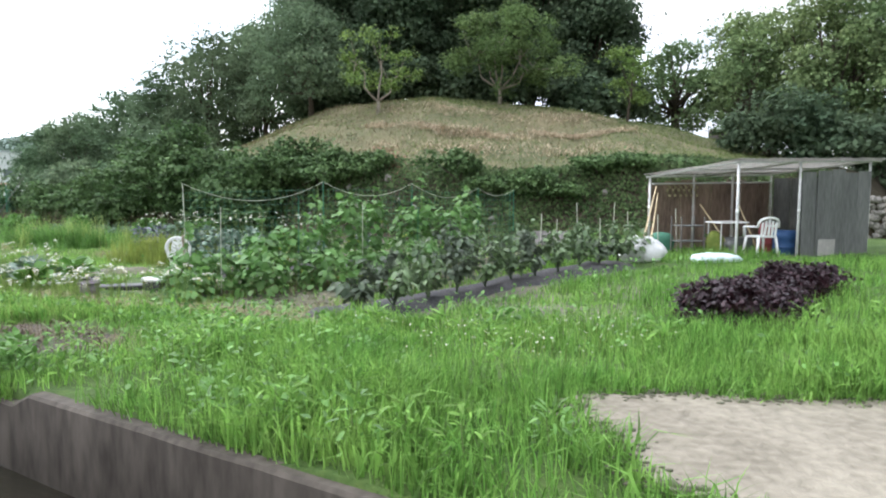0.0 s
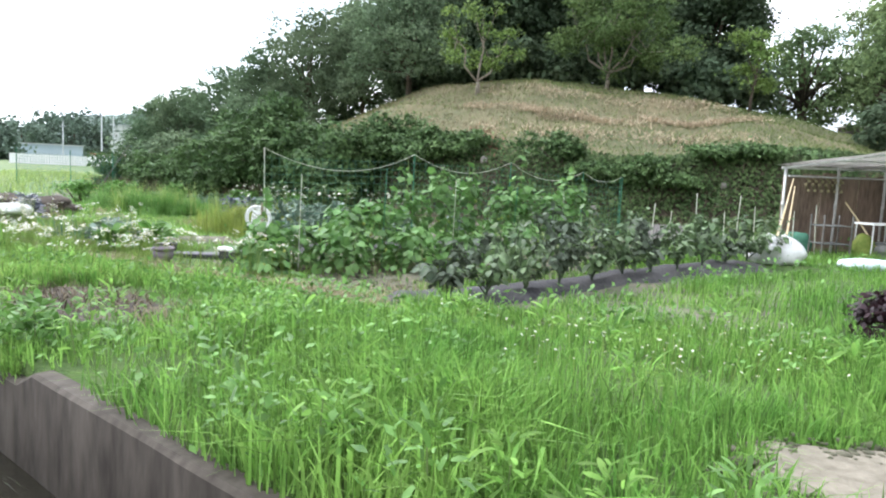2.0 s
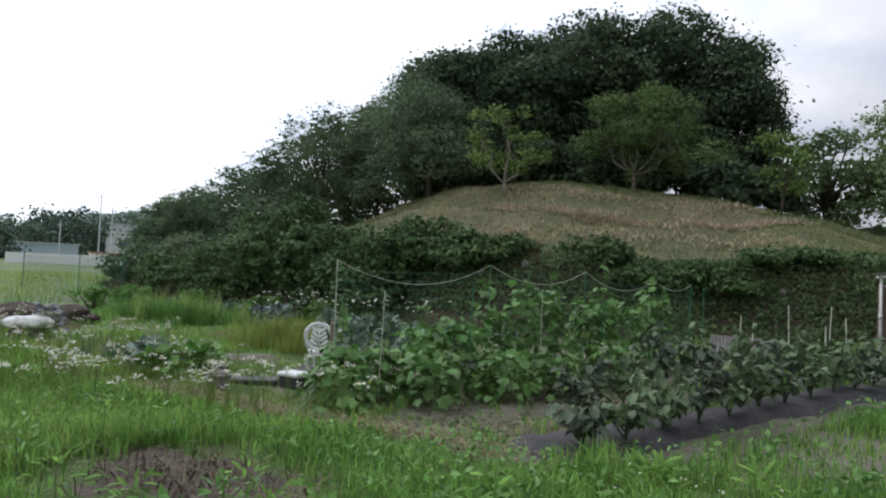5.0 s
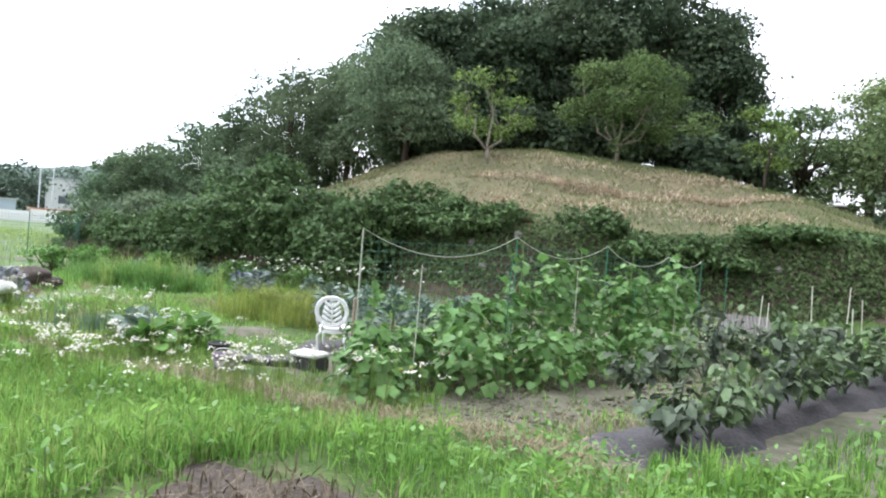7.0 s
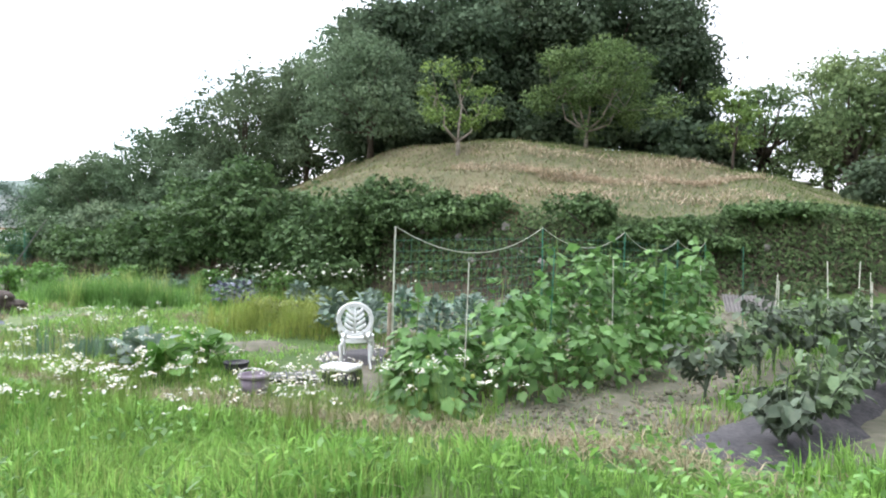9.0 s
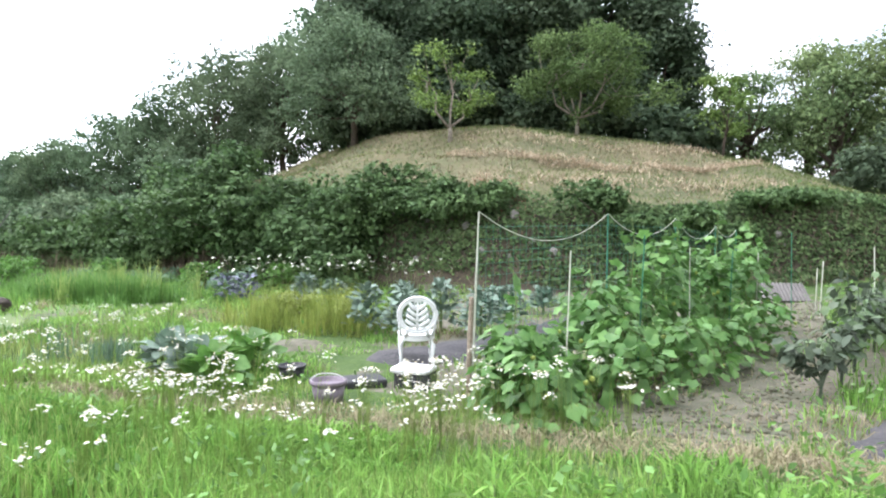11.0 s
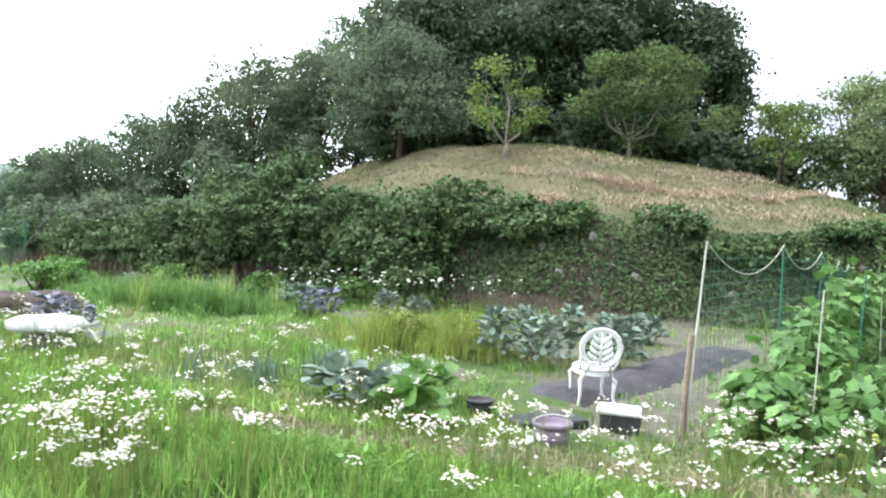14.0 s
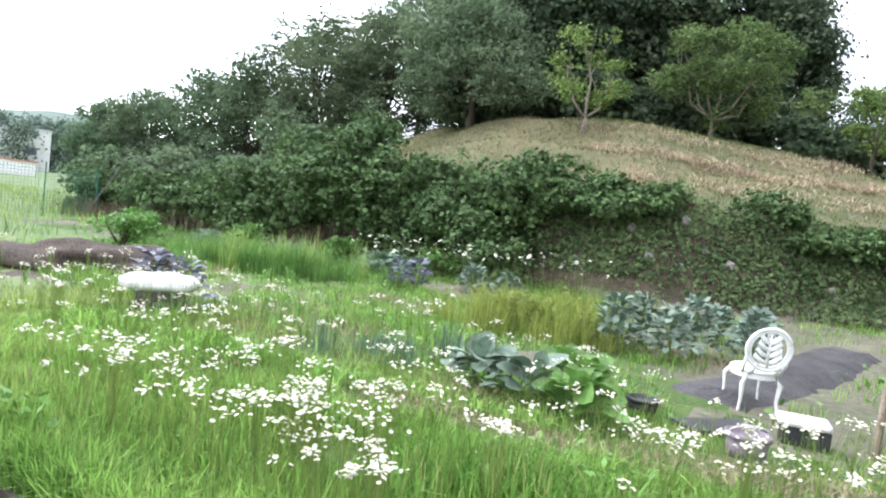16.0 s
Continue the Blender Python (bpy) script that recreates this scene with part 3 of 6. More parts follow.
def near_line(x, y, pts, w):
    best = np.full(len(x), 1e9)
    for (ax, ay), (bx, by) in zip(pts, pts[1:]):
        t = np.clip(((x - ax) * (bx - ax) + (y - ay) * (by - ay)) / ((bx - ax) ** 2 + (by - ay) ** 2), 0, 1)
        best = np.minimum(best, np.hypot(x - ax - t * (bx - ax), y - ay - t * (by - ay)))
    return best < w


TRAIL = [(-9.6, 9.8), (-8.3, 9.3), (-6.8, 9.2), (-5.35, 8.75), (-3.9, 8.25), (-2.9, 7.95)]
PATCH = (-4.45, 5.65)
PATH_LINE = [(-3.7, 9.1), (-2.6, 11.0), (-1.0, 13.4), (0.4, 16.6)]
BED_A = [(-2.55, 8.0), (-0.75, 9.9), (2.1, 12.6)]
BED_B = [(-6.6, 11.6), (-4.9, 13.4), (-2.6, 16.4)]


def scatter(n, u0, u1, d0, d1, clump=0.0):
    u, d = rng.uniform(u0, u1, n), rng.uniform(d0, d1, n)
    p = xy(u, d)
    x, y = p[:, 0], p[:, 1]
    keep = ~inside(SLAB, x, y) & (np.hypot(x - PATCH[0], (y - PATCH[1]) * 1.3) > 0.75 + 0.25 * wave(x, y, 5, 0.3)) & ~near_line(x, y, TRAIL, 0.28)
    keep &= np.hypot(x - 2.3, (y - 5.3) * 1.6) > 0.5
    keep &= ~near_line(x, y, BED_A, 0.62) & ~near_line(x, y, BED_B, 0.6) & (~near_line(x, y, PATH_LINE, 0.65) | (rng.uniform(0, 1, n) < 0.12))
    if clump:
        keep &= rng.uniform(0, 1, n) < 0.5 + clump * wave(x, y, 1.3, 0.2) + clump * wave(x, y, 3.1, 1.4)
    return x[keep], y[keep]


def tuft_h(x, y, lo, hi):
    worn = 1 - 0.6 * np.exp(-(np.hypot(x - PATCH[0] + 0.1, y - PATCH[1] + 0.3) / 1.1) ** 4)
    f = 0.5 + 0.3 * wave(x, y, 1.1, 0.9) + 0.25 * wave(x, y, 2.7, 0.1, 1.0)
    return worn * (lo + (hi - lo) * np.clip(f, 0, 1)) * rng.uniform(0.6, 1.25, len(x))


x, y = scatter(150000, -9, 9, 0.06, 4.6, 0.3)
blades("grass", x, y, tuft_h(x, y, 0.12, 0.38) * (1 - 0.64 * smooth01(1.3, 2.6, ud(x, y)[1]) * (x < -1.8)), rng.uniform(0.006, 0.014, len(x)), M["meadow"], "lush bright green meadow grass beside the channel", "grass", lean=0.65)
x, y = scatter(60000, 2.5, 14, 0.1, 4.2, 0.3)
blades("tall_grass", x, y, tuft_h(x, y, 0.15, 0.42) * (1 - 0.62 * smooth01(1.0, 2.3, ud(x, y)[1])), rng.uniform(0.005, 0.012, len(x)), M["tallgrass"], "tall pale seeding grass on the channel bank", "grass", lean=0.25)
x, y = scatter(36000, 2.5, 12, 0.03, 2.0, 0.3)
blades("grass", x, y, tuft_h(x, y, 0.18, 0.4) * (1 - 0.5 * smooth01(1.0, 1.9, ud(x, y)[1])), rng.uniform(0.008, 0.016, len(x)), M["grass"], "bright thick grass on the channel bank", "grass")
x, y = scatter(90000, -16, 1.5, 3.5, 13, 0.3)
keep = (x > -1.2 - 0.1 * y) & (mound_radius(x, y) > 18)
x, y = x[keep], y[keep]
blades("grass", x, y, tuft_h(x, y, 0.1, 0.34), rng.uniform(0.008, 0.016, len(x)), M["meadow"], "bright green meadow grass before the shed", "grass")
x, y = scatter(62000, -4, 20, 4.0, 17, 0.5)
keep = (x < 1) & (mound_radius(x, y) > 17.6)
x, y = x[keep], y[keep]
blades("grass", x, y, tuft_h(x, y, 0.06, 0.22), rng.uniform(0.008, 0.016, len(x)), M["grass"], "short patchy grass between the vegetable beds", "grass")
x, y = scatter(52000, 9, 60, -6, 24, 0.45)
keep = (mound_radius(x, y) > 18) & ((ud(x, y)[1] > 0.3) | (ud(x, y)[0] > 12))
x, y = x[keep], y[keep]
fu, fd = ud(x, y)
tan = (fd < 1.0) & (fu < 27)
old = ~tan & (fu < 24)
far = ~tan & (fu >= 24)
lump = np.clip(0.5 + 0.7 * wave(x, y, 0.8, 0.3) + 0.4 * wave(x, y, 2.1, 1.0), 0, 1.3)
blades("tall_grass", x[far], y[far], tuft_h(x[far], y[far], 0.2, 0.5), rng.uniform(0.012, 0.025, far.sum()), M["tallgrass"], "tall green grass of the open field", "grass", lean=0.3)
blades("rough_grass", x[old], y[old], tuft_h(x[old], y[old], 0.12, 0.4) * (0.25 + lump[old]), rng.uniform(0.012, 0.024, old.sum()), M["weed"], "lumpy rough grass in the overgrown garden", "grass", lean=0.7)
blades("dry_grass", x[tan], y[tan], tuft_h(x[tan], y[tan], 0.15, 0.45), rng.uniform(0.010, 0.02, tan.sum()), M["straw"], "dry tan grass at the near side of the field", "grass", lean=0.4)
# dry grass on the mound
a = rng.uniform(-1.5, 1.5, 70000)
r_ = np.sqrt(rng.uniform(6 ** 2, 16.6 ** 2, len(a)))
x, y = MOUND[0] + r_ * np.sin(a), MOUND[1] - r_ * np.cos(a)
dry = rng.uniform(0, 1, len(x)) < 0.36 + 0.45 * wave(x, y, 0.5, 0.9) - 0.55 * smooth01(0, 7, x)
blades("dry_grass", x[dry], y[dry], rng.uniform(0.05, 0.14, dry.sum()), rng.uniform(0.012, 0.03, dry.sum()), M["slopestraw"], "mown straw-coloured grass on the mound", "grass", lean=1.2)
blades("grass", x[~dry], y[~dry], rng.uniform(0.05, 0.15, (~dry).sum()), rng.uniform(0.012, 0.03, (~dry).sum()), M["slopegrass"], "sparse green grass on the mound's slope", "grass", lean=0.7)
x, y = scatter(52000, 2, 18, 4.0, 15, 0.4)
keep = (x < -6.2) & (mound_radius(x, y) > 17.8) & (wave(x, y, 0.9, 1.3) < 0.42)
x, y = x[keep], y[keep]
blades("grass", x, y, tuft_h(x, y, 0.07, 0.26), rng.uniform(0.009, 0.018, len(x)), M["grass"], "green grass grown over the old vegetable beds", "grass", lean=0.7)
# broad lush blades near the channel
x, y = scatter(34000, -8, 5, 0.1, 4.2, 0.5)
k = wave(x, y, 1.6, 0.4) + 0.6 * wave(x, y, 3.7, 1.9) > -0.1
x, y = x[k], y[k]
blades("broad_grass", x, y, tuft_h(x, y, 0.16, 0.40) * (1 - 0.5 * smooth01(1.8, 3.0, ud(x, y)[1]) * (x < -1.8)), rng.uniform(0.010, 0.024, len(x)), M["meadow"], "broad lush grass blades arching over the meadow", "grass", lean=0.75)
x, y = scatter(30000, 4, 12, 0.1, 3.0, 0.4)
blades("broad_grass", x, y, tuft_h(x, y, 0.1, 0.27), rng.uniform(0.012, 0.026, len(x)), M["grass"], "fresh broad grass blades low on the bank", "grass", lean=0.9)
# worn dry patches in the meadow and among the beds
x, y = scatter(44000, 0, 12, 0.9, 8, 0.2)
k = wave(x, y, 1.05, 2.4) + 0.5 * wave(x, y, 2.6, 0.8) > 0.30
blades("dry_grass", x[k], y[k], rng.uniform(0.06, 0.2, k.sum()), rng.uniform(0.006, 0.013, k.sum()), M["straw"], "worn patches of dry brown grass", "grass", lean=1.6)
# grass leaning over the slab's edge
k = rng.integers(0, len(SLAB), 2600)
p = SLAB[k] + rng.normal(0, 0.06, (2600, 2))
k = wave(p[:, 0], p[:, 1], 4.0, 0.5) > -0.35
blades("grass", p[k, 0], p[k, 1], rng.uniform(0.06, 0.26, k.sum()), rng.uniform(0.006, 0.014, k.sum()), M["meadow"], "grass growing over the slab's edge", "grass", lean=0.9)
# straw on the trail
t = rng.uniform(0, len(TRAIL) - 1.001, 5000)
tp = np.array(TRAIL)
p = tp[t.astype(int)] * (1 - t % 1)[:, None] + tp[t.astype(int) + 1] * (t % 1)[:, None] + rng.normal(0, 0.26, (len(t), 2))
blades("straw", p[:, 0], p[:, 1], rng.uniform(0.05, 0.16, len(p)), rng.uniform(0.006, 0.012, len(p)), M["straw"], "strewn dry straw along a trodden path", "straw", lean=2.2)

# dead roots and stalks on the bare patch by the channel
n = 600
p = np.array(PATCH) + rng.normal(0, 1, (n, 2)) * np.array((0.42, 0.3))
blades("dead_roots", p[:, 0], p[:, 1], rng.uniform(0.05, 0.2, n), rng.uniform(0.006, 0.014, n), M["deadstalk"], "pulled dead roots and stalks on a bare patch", "stalks", lean=1.8)

# ---- trees ----
TREES = [
    (-6.6, 36.6, 1.2, 8.0, 3.6), (-3.2, 38.0, 1.4, 9.0, 3.8), (0.6, 37.8, 1.4, 9.2, 3.8), (3.9, 37.6, 1.0, 7.8, 2.9),
    (-9.6, 35.6, 0.8, 7.4, 3.2), (-4.6, 42.0, 1.2, 8.8, 4.0), (0.5, 43.0, 1.2, 8.8, 4.0), (-9.0, 41.0, 0.8, 7.4, 3.8),
]
for i, (x, y, a, b, r) in enumerate(TREES):
    tree("tree", x, y, a, b, r, 30000 if i < 5 else 17000, 0.155, M["leaf"], "tall dark broadleaf tree on top of the mound", 11 + i, 30, 0.2, group="trees on the mound")
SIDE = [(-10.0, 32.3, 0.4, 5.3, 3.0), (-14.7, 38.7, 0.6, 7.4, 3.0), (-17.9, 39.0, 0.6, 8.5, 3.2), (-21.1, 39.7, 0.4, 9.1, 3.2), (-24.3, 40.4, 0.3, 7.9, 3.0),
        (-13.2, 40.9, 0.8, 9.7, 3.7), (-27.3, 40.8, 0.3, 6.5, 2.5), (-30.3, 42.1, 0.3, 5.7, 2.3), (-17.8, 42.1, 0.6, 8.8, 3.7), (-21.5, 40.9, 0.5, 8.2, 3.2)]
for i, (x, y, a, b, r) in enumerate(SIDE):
    tree("tree", x, y, a, b, r, 20000, 0.105, M["leaf_hazed_grey"], "dense grey-green broadleaf tree on the mound's shoulder", 41 + i, 24, 0.13, group="trees on the shoulder")
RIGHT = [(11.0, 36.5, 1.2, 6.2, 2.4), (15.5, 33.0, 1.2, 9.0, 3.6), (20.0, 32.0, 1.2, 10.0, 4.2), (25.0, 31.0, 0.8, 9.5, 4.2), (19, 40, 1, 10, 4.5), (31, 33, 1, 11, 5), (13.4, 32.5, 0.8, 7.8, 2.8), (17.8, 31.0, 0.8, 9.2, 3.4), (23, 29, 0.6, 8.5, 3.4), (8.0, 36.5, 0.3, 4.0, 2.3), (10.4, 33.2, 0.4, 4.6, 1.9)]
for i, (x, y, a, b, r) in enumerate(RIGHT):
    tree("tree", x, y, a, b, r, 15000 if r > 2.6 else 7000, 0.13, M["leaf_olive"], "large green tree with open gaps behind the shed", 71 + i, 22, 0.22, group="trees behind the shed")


def forked_tree(x, y, h, w, fork, limbs, leaves, size, mat, label, seed):
    """A small open tree: a short trunk, pale crooked limbs spread in a V, twigs, and pads of leaves on their ends."""
    q = random.Random(seed)
    top = new("small_tree")
    top.location = (x, y, g(x, y))
    bm = bmesh.new()
    tube(bm, [(0, 0, -0.2), (0.03, 0.02, fork * 0.6), (0, 0, fork)], [0.10, 0.075, 0.07], 8)
    part("trunk", bm, M["pale_bark"], top, smooth=True)
    pads = []
    for k in range(limbs):
        f = (k + 0.5) / limbs * 2 - 1
        e = Vector((f * w * 0.34 + q.uniform(-0.2, 0.2), q.uniform(-0.5, 0.5) * w * 0.5, h * (0.60 - 0.12 * abs(f) + q.uniform(-0.14, 0.12))))
        a = Vector((0, 0, fork * q.uniform(0.85, 1.0)))
        m_ = a.lerp(e, 0.45) + Vector((f * 0.22, 0, -0.12))
        n_ = a.lerp(e, 0.72) + Vector((q.uniform(-0.12, 0.12), 0.05, 0.05))
        bm = bmesh.new()
        tube(bm, [a, m_, n_, e], [0.055, 0.042, 0.03, 0.012], 7)
        part("limb", bm, M["pale_bark"], top, smooth=True)
        for j in range(8):
            o = Vector((q.gauss(0, 0.14) * w, q.gauss(0, 0.14) * w, q.uniform(-0.26, 0.33) * h))
            bm = bmesh.new()
            b = n_.lerp(e, q.uniform(0.0, 1.0))
            tube(bm, [b, b.lerp(e + o, 0.5) + Vector((0, 0, -0.05)), e + o], [0.018, 0.013, 0.005], 5)
            part("twig", bm, M["pale_bark"], top)
            r = w * q.uniform(0.05, 0.115)
            pads.append((*(e + o), r * 1.1, r, r * 0.85))
    p, nr = crown_points(pads, leaves, twig=size * 1.8)
    v, qd = leaf_cloud(p, nr, rng.uniform(0.6, 1.25, len(p)) * size)
    arrays("crown", v, quads=qd, mats=[mat], parent=top)
    return tagged(top, label, "tree")


forked_tree(-5.98, 28.5, 3.75, 2.9, 0.55, 3, 2600, 0.085, M["leaf_light"], "small forked tree with pale limbs and light green leaves", 91)
forked_tree(-0.95, 31.15, 4.2, 4.9, 0.7, 6, 15000, 0.085, M["leaf_mid"], "spreading light green tree at the crest of the slope", 92)
tree("small_tree", 4.6, 30.5, 0.7, 2.7, 0.8, 1300, 0.12, M["leaf_light"], "slim young green tree on the slope", 93, 6, 0.05)


# ---- shrubs and vines along the bank ----
def shrub(name, x, y, r, h, leaves, size, mat, label, seed, category="shrub", group=""):
    """A many-stemmed shrub: stems from one foot and a low uneven crown."""
    q = random.Random(seed)
    top = new(name)
    top.location = (x, y, g(x, y))
    lb = [(q.gauss(0, r * 0.42), q.gauss(0, r * 0.3), h * q.uniform(0.25, 0.75), r * q.uniform(0.35, 0.55), r * q.uniform(0.3, 0.5), h * q.uniform(0.25, 0.38)) for _ in range(7)]
    for c in lb:
        bm = bmesh.new()
        tube(bm, [(q.uniform(-0.1, 0.1), q.uniform(-0.1, 0.1), -0.1), (c[0] * 0.6, c[1] * 0.6, c[2] * 0.6), c[:3]], [0.025, 0.018, 0.006], 5)
        part("stem", bm, M["bark"], top)
    p, nr = crown_points(lb, leaves, twig=size * 1.2)
    p[:, 2] = np.maximum(p[:, 2], 0.02)
    v, qd = leaf_cloud(p, nr, rng.uniform(0.6, 1.3, len(p)) * size)
    arrays("crown", v, quads=qd, mats=[mat], parent=top)
    return tagged(top, label, category, group)


q = random.Random(4)
for i in range(17):
    a = -1.2 + i * 0.058
    far = a < -0.42
    r = 17.3 + q.uniform(-0.3, 0.5) + (1.6 if a < -0.8 else 0.6 if far else -0.5)
    x, y = MOUND[0] + r * math.sin(a), MOUND[1] - r * math.cos(a)
    shrub("shrub", x, y, 1.6 if far else 1.05, (2.3 if a < -0.62 else 1.9) if far else q.uniform(0.75, 1.2), 5200 if far else 3800, 0.1 if far else 0.085, M["vine"], "dense leafy green shrub overgrowing the mound's bank", 200 + i, group="shrubs on the bank")
for i in range(13):
    a = -1.22 + i * 0.066
    r = 18.4 + q.uniform(-0.2, 0.4) + (1.3 if a < -0.8 else 0)
    x, y = MOUND[0] + r * math.sin(a), MOUND[1] - r * math.cos(a)
    shrub("shrub", x, y, 1.3, 1.7, 3000, 0.105, M["vine"], "leafy shrub at the foot of the overgrown bank", 280 + i, group="shrubs on the bank")
for i in range(8):
    shrub("shrub", 9.5 + i * 2.1 + q.uniform(-0.4, 0.4), 28.0 - 0.35 * i, 1.7, q.uniform(2.0, 2.8), 3000, 0.16, M["leaf"], "dark hedge shrub under the trees behind the shed", 310 + i, group="hedge behind the shed")
for i in range(12):
    x, y = -10.5 + i * 1.35 + q.uniform(-0.4, 0.4), 34.2 - 0.02 * (i - 5) ** 2 + q.uniform(-0.5, 0.5)
    shrub("shrub", x, y, 1.5, q.uniform(1.4, 2.4), 2600, 0.17, M["leaf"], "dark undergrowth shrub beneath the trees on the mound", 260 + i, group="undergrowth on the mound")
for i, a in enumerate((-0.29, -0.25, -0.06, -0.01, 0.04, 0.09, 0.15, 0.21, 0.27, 0.33)):
    r = 16.75 + q.uniform(-0.35, 0.3)
    x, y = MOUND[0] + r * math.sin(a), MOUND[1] - r * math.cos(a)
    shrub("shrub", x, y, q.uniform(0.7, 1.1), q.uniform(0.45, 0.95) if a < 0.1 else q.uniform(0.3, 0.6), 2000, 0.085, M["vine"], "low leafy shrub on the edge of the bank", 230 + i, group="shrubs on the bank")
for i in range(9):
    t = i / 8
    x, y = -15.2 - 7.7 * t + q.uniform(-0.3, 0.3), 25.9 + 3.4 * t + q.uniform(-0.3, 0.3)
    shrub("shrub", x, y, 1.5, q.uniform(1.9, 2.5) - 0.5 * t, 3600, 0.115, M["vine"], "vine-covered shrub at the far end of the bank", 900 + i, group="shrubs on the bank")
for i in range(7):
    t = i / 6
    x, y = -15.5 - 7.2 * t + q.uniform(-0.4, 0.4), 28.0 + 3.2 * t + q.uniform(-0.4, 0.4)
    shrub("shrub", x, y, 1.9, q.uniform(2.6, 3.3) - 0.6 * t, 3600, 0.125, M["leaf_hazed_grey"], "tall bushy growth behind the vine-covered bank", 920 + i, group="shrubs on the bank")
a = rng.uniform(-1.2, 0.75, 64000)
rb = rng.uniform(15.9, 18.1, len(a))
p = np.stack([MOUND[0] + rb * np.sin(a), MOUND[1] - rb * np.cos(a)], -1)
keep = rng.uniform(0, 1, len(a)) < 0.72 + 0.45 * wave(p[:, 0], p[:, 1], 1.2, 0.7) - 0.25 * smooth01(16.9, 17.9, rb)
p, a = p[keep], a[keep]
c = np.stack([p[:, 0], p[:, 1], height(p[:, 0], p[:, 1]) + rng.uniform(0.02, 0.22, len(p))], -1)
v, qd = leaf_cloud(c, np.stack([np.sin(a), -np.cos(a), 0.7 + 0 * a], -1), rng.uniform(0.05, 0.11, len(c)))
tagged(arrays("vines", v, quads=qd, mats=[M["ivy"]]), "trailing green vines hanging over the earth bank", "vines", kind="stuff")


for i, (x, y) in enumerate(((-11.2, 20.3), (-12.4, 21.6), (-14.6, 21.0), (-16.2, 22.6), (-17.8, 21.8), (-19.0, 24.0), (-14.0, 22.8), (-9.9, 20.6), (-16.9, 19.4))):
    shrub("weed_bush", x, y, q.uniform(0.5, 0.85), q.uniform(0.4, 0.75), 1000, 0.07, M["weed"] if i % 3 else M["leek"], "low leafy weed bush in the overgrown garden", 950 + i, "weeds", "weed bushes by the bank")

# ---- beds ----
def strip(name, pts, w, mat, label, category, lift=0.03, wob=0.04, seed=1, off=0.0):
    """A sheet laid along a line on the ground."""
    q = random.Random(seed)
    bm = bmesh.new()
    rows = []
    for (ax, ay), (bx, by) in zip(pts, pts[1:]):
        L = math.hypot(bx - ax, by - ay)
        n = max(2, int(L / 0.25))
        px, py = -(by - ay) / L, (bx - ax) / L
        for i in range(n + (1 if (bx, by) == tuple(pts[-1]) else 0)):
            t = i / n
            ends = not rows or t == 1
            rows.append([bm.verts.new((ax + t * (bx - ax) + px * o, ay + t * (by - ay) + py * o, g(ax + t * (bx - ax) + px * o, ay + t * (by - ay) + py * o) + lift + (0.07 if abs(k) < 2 and not ends else -0.06) + q.gauss(0, wob * 0.3)))
                         for k, o in ((k, off + k * w / 4 + (q.gauss(0, wob) if abs(k) == 2 else 0)) for k in (-2, -1, 0, 1, 2))])
    for r0, r1 in zip(rows, rows[1:]):
        for k in range(4):
            bm.faces.new((r0[k], r1[k], r1[k + 1], r0[k + 1]))
    bmesh.ops.recalc_face_normals(bm, faces=bm.faces)
    if bm.faces[:] and bm.faces[:][0].normal.z < 0:
        bmesh.ops.reverse_faces(bm, faces=bm.faces)
    return tagged(part(name, bm, mat, smooth=True), label, category)


strip("mulch_sheet", BED_A, 1.0, M["mulch"], "black plastic mulch sheet on the eggplant bed", "mulch sheet", seed=2, off=0.25)
strip("mulch_sheet", BED_B, 1.0, M["mulch"], "dark grey mulch sheet on an empty bed beside the chair", "mulch sheet", seed=3)
strip("bare_path", [(-3.5, 9.5), (-2.6, 11.0), (-1.0, 13.4), (0.4, 16.6)], 0.9, M["garden"], "trodden bare earth path between the beds", "path", lift=-0.05, seed=4)
strip("bare_bed", [(-8.6, 12.2), (-7.4, 13.0)], 0.9, M["garden"], "bare raised vegetable bed", "bed", lift=0.0, seed=5)


# ---- leafy plants ----
def big_leaf(w, l, lobes=0.0, cup=0.15):
    """Outline points of a broad leaf, as a fan round its middle: vertices and triangles."""
    n = 10
    v = [(0, l * 0.45, 0)]
    for k in range(n):
        a = 2 * math.pi * k / n
        r = 1 + (lobes * (1 if k % 2 else -1))
        v.append((math.sin(a) * w / 2 * r, l * 0.5 - math.cos(a) * l / 2 * r, cup * w * (abs(math.sin(a)) ** 2) - 0.18 * l * (0.5 - 0.5 * math.cos(a)) ** 2))
    return np.array(v), np.array([(0, 1 + k, 1 + (k + 1) % n) for k in range(n)])


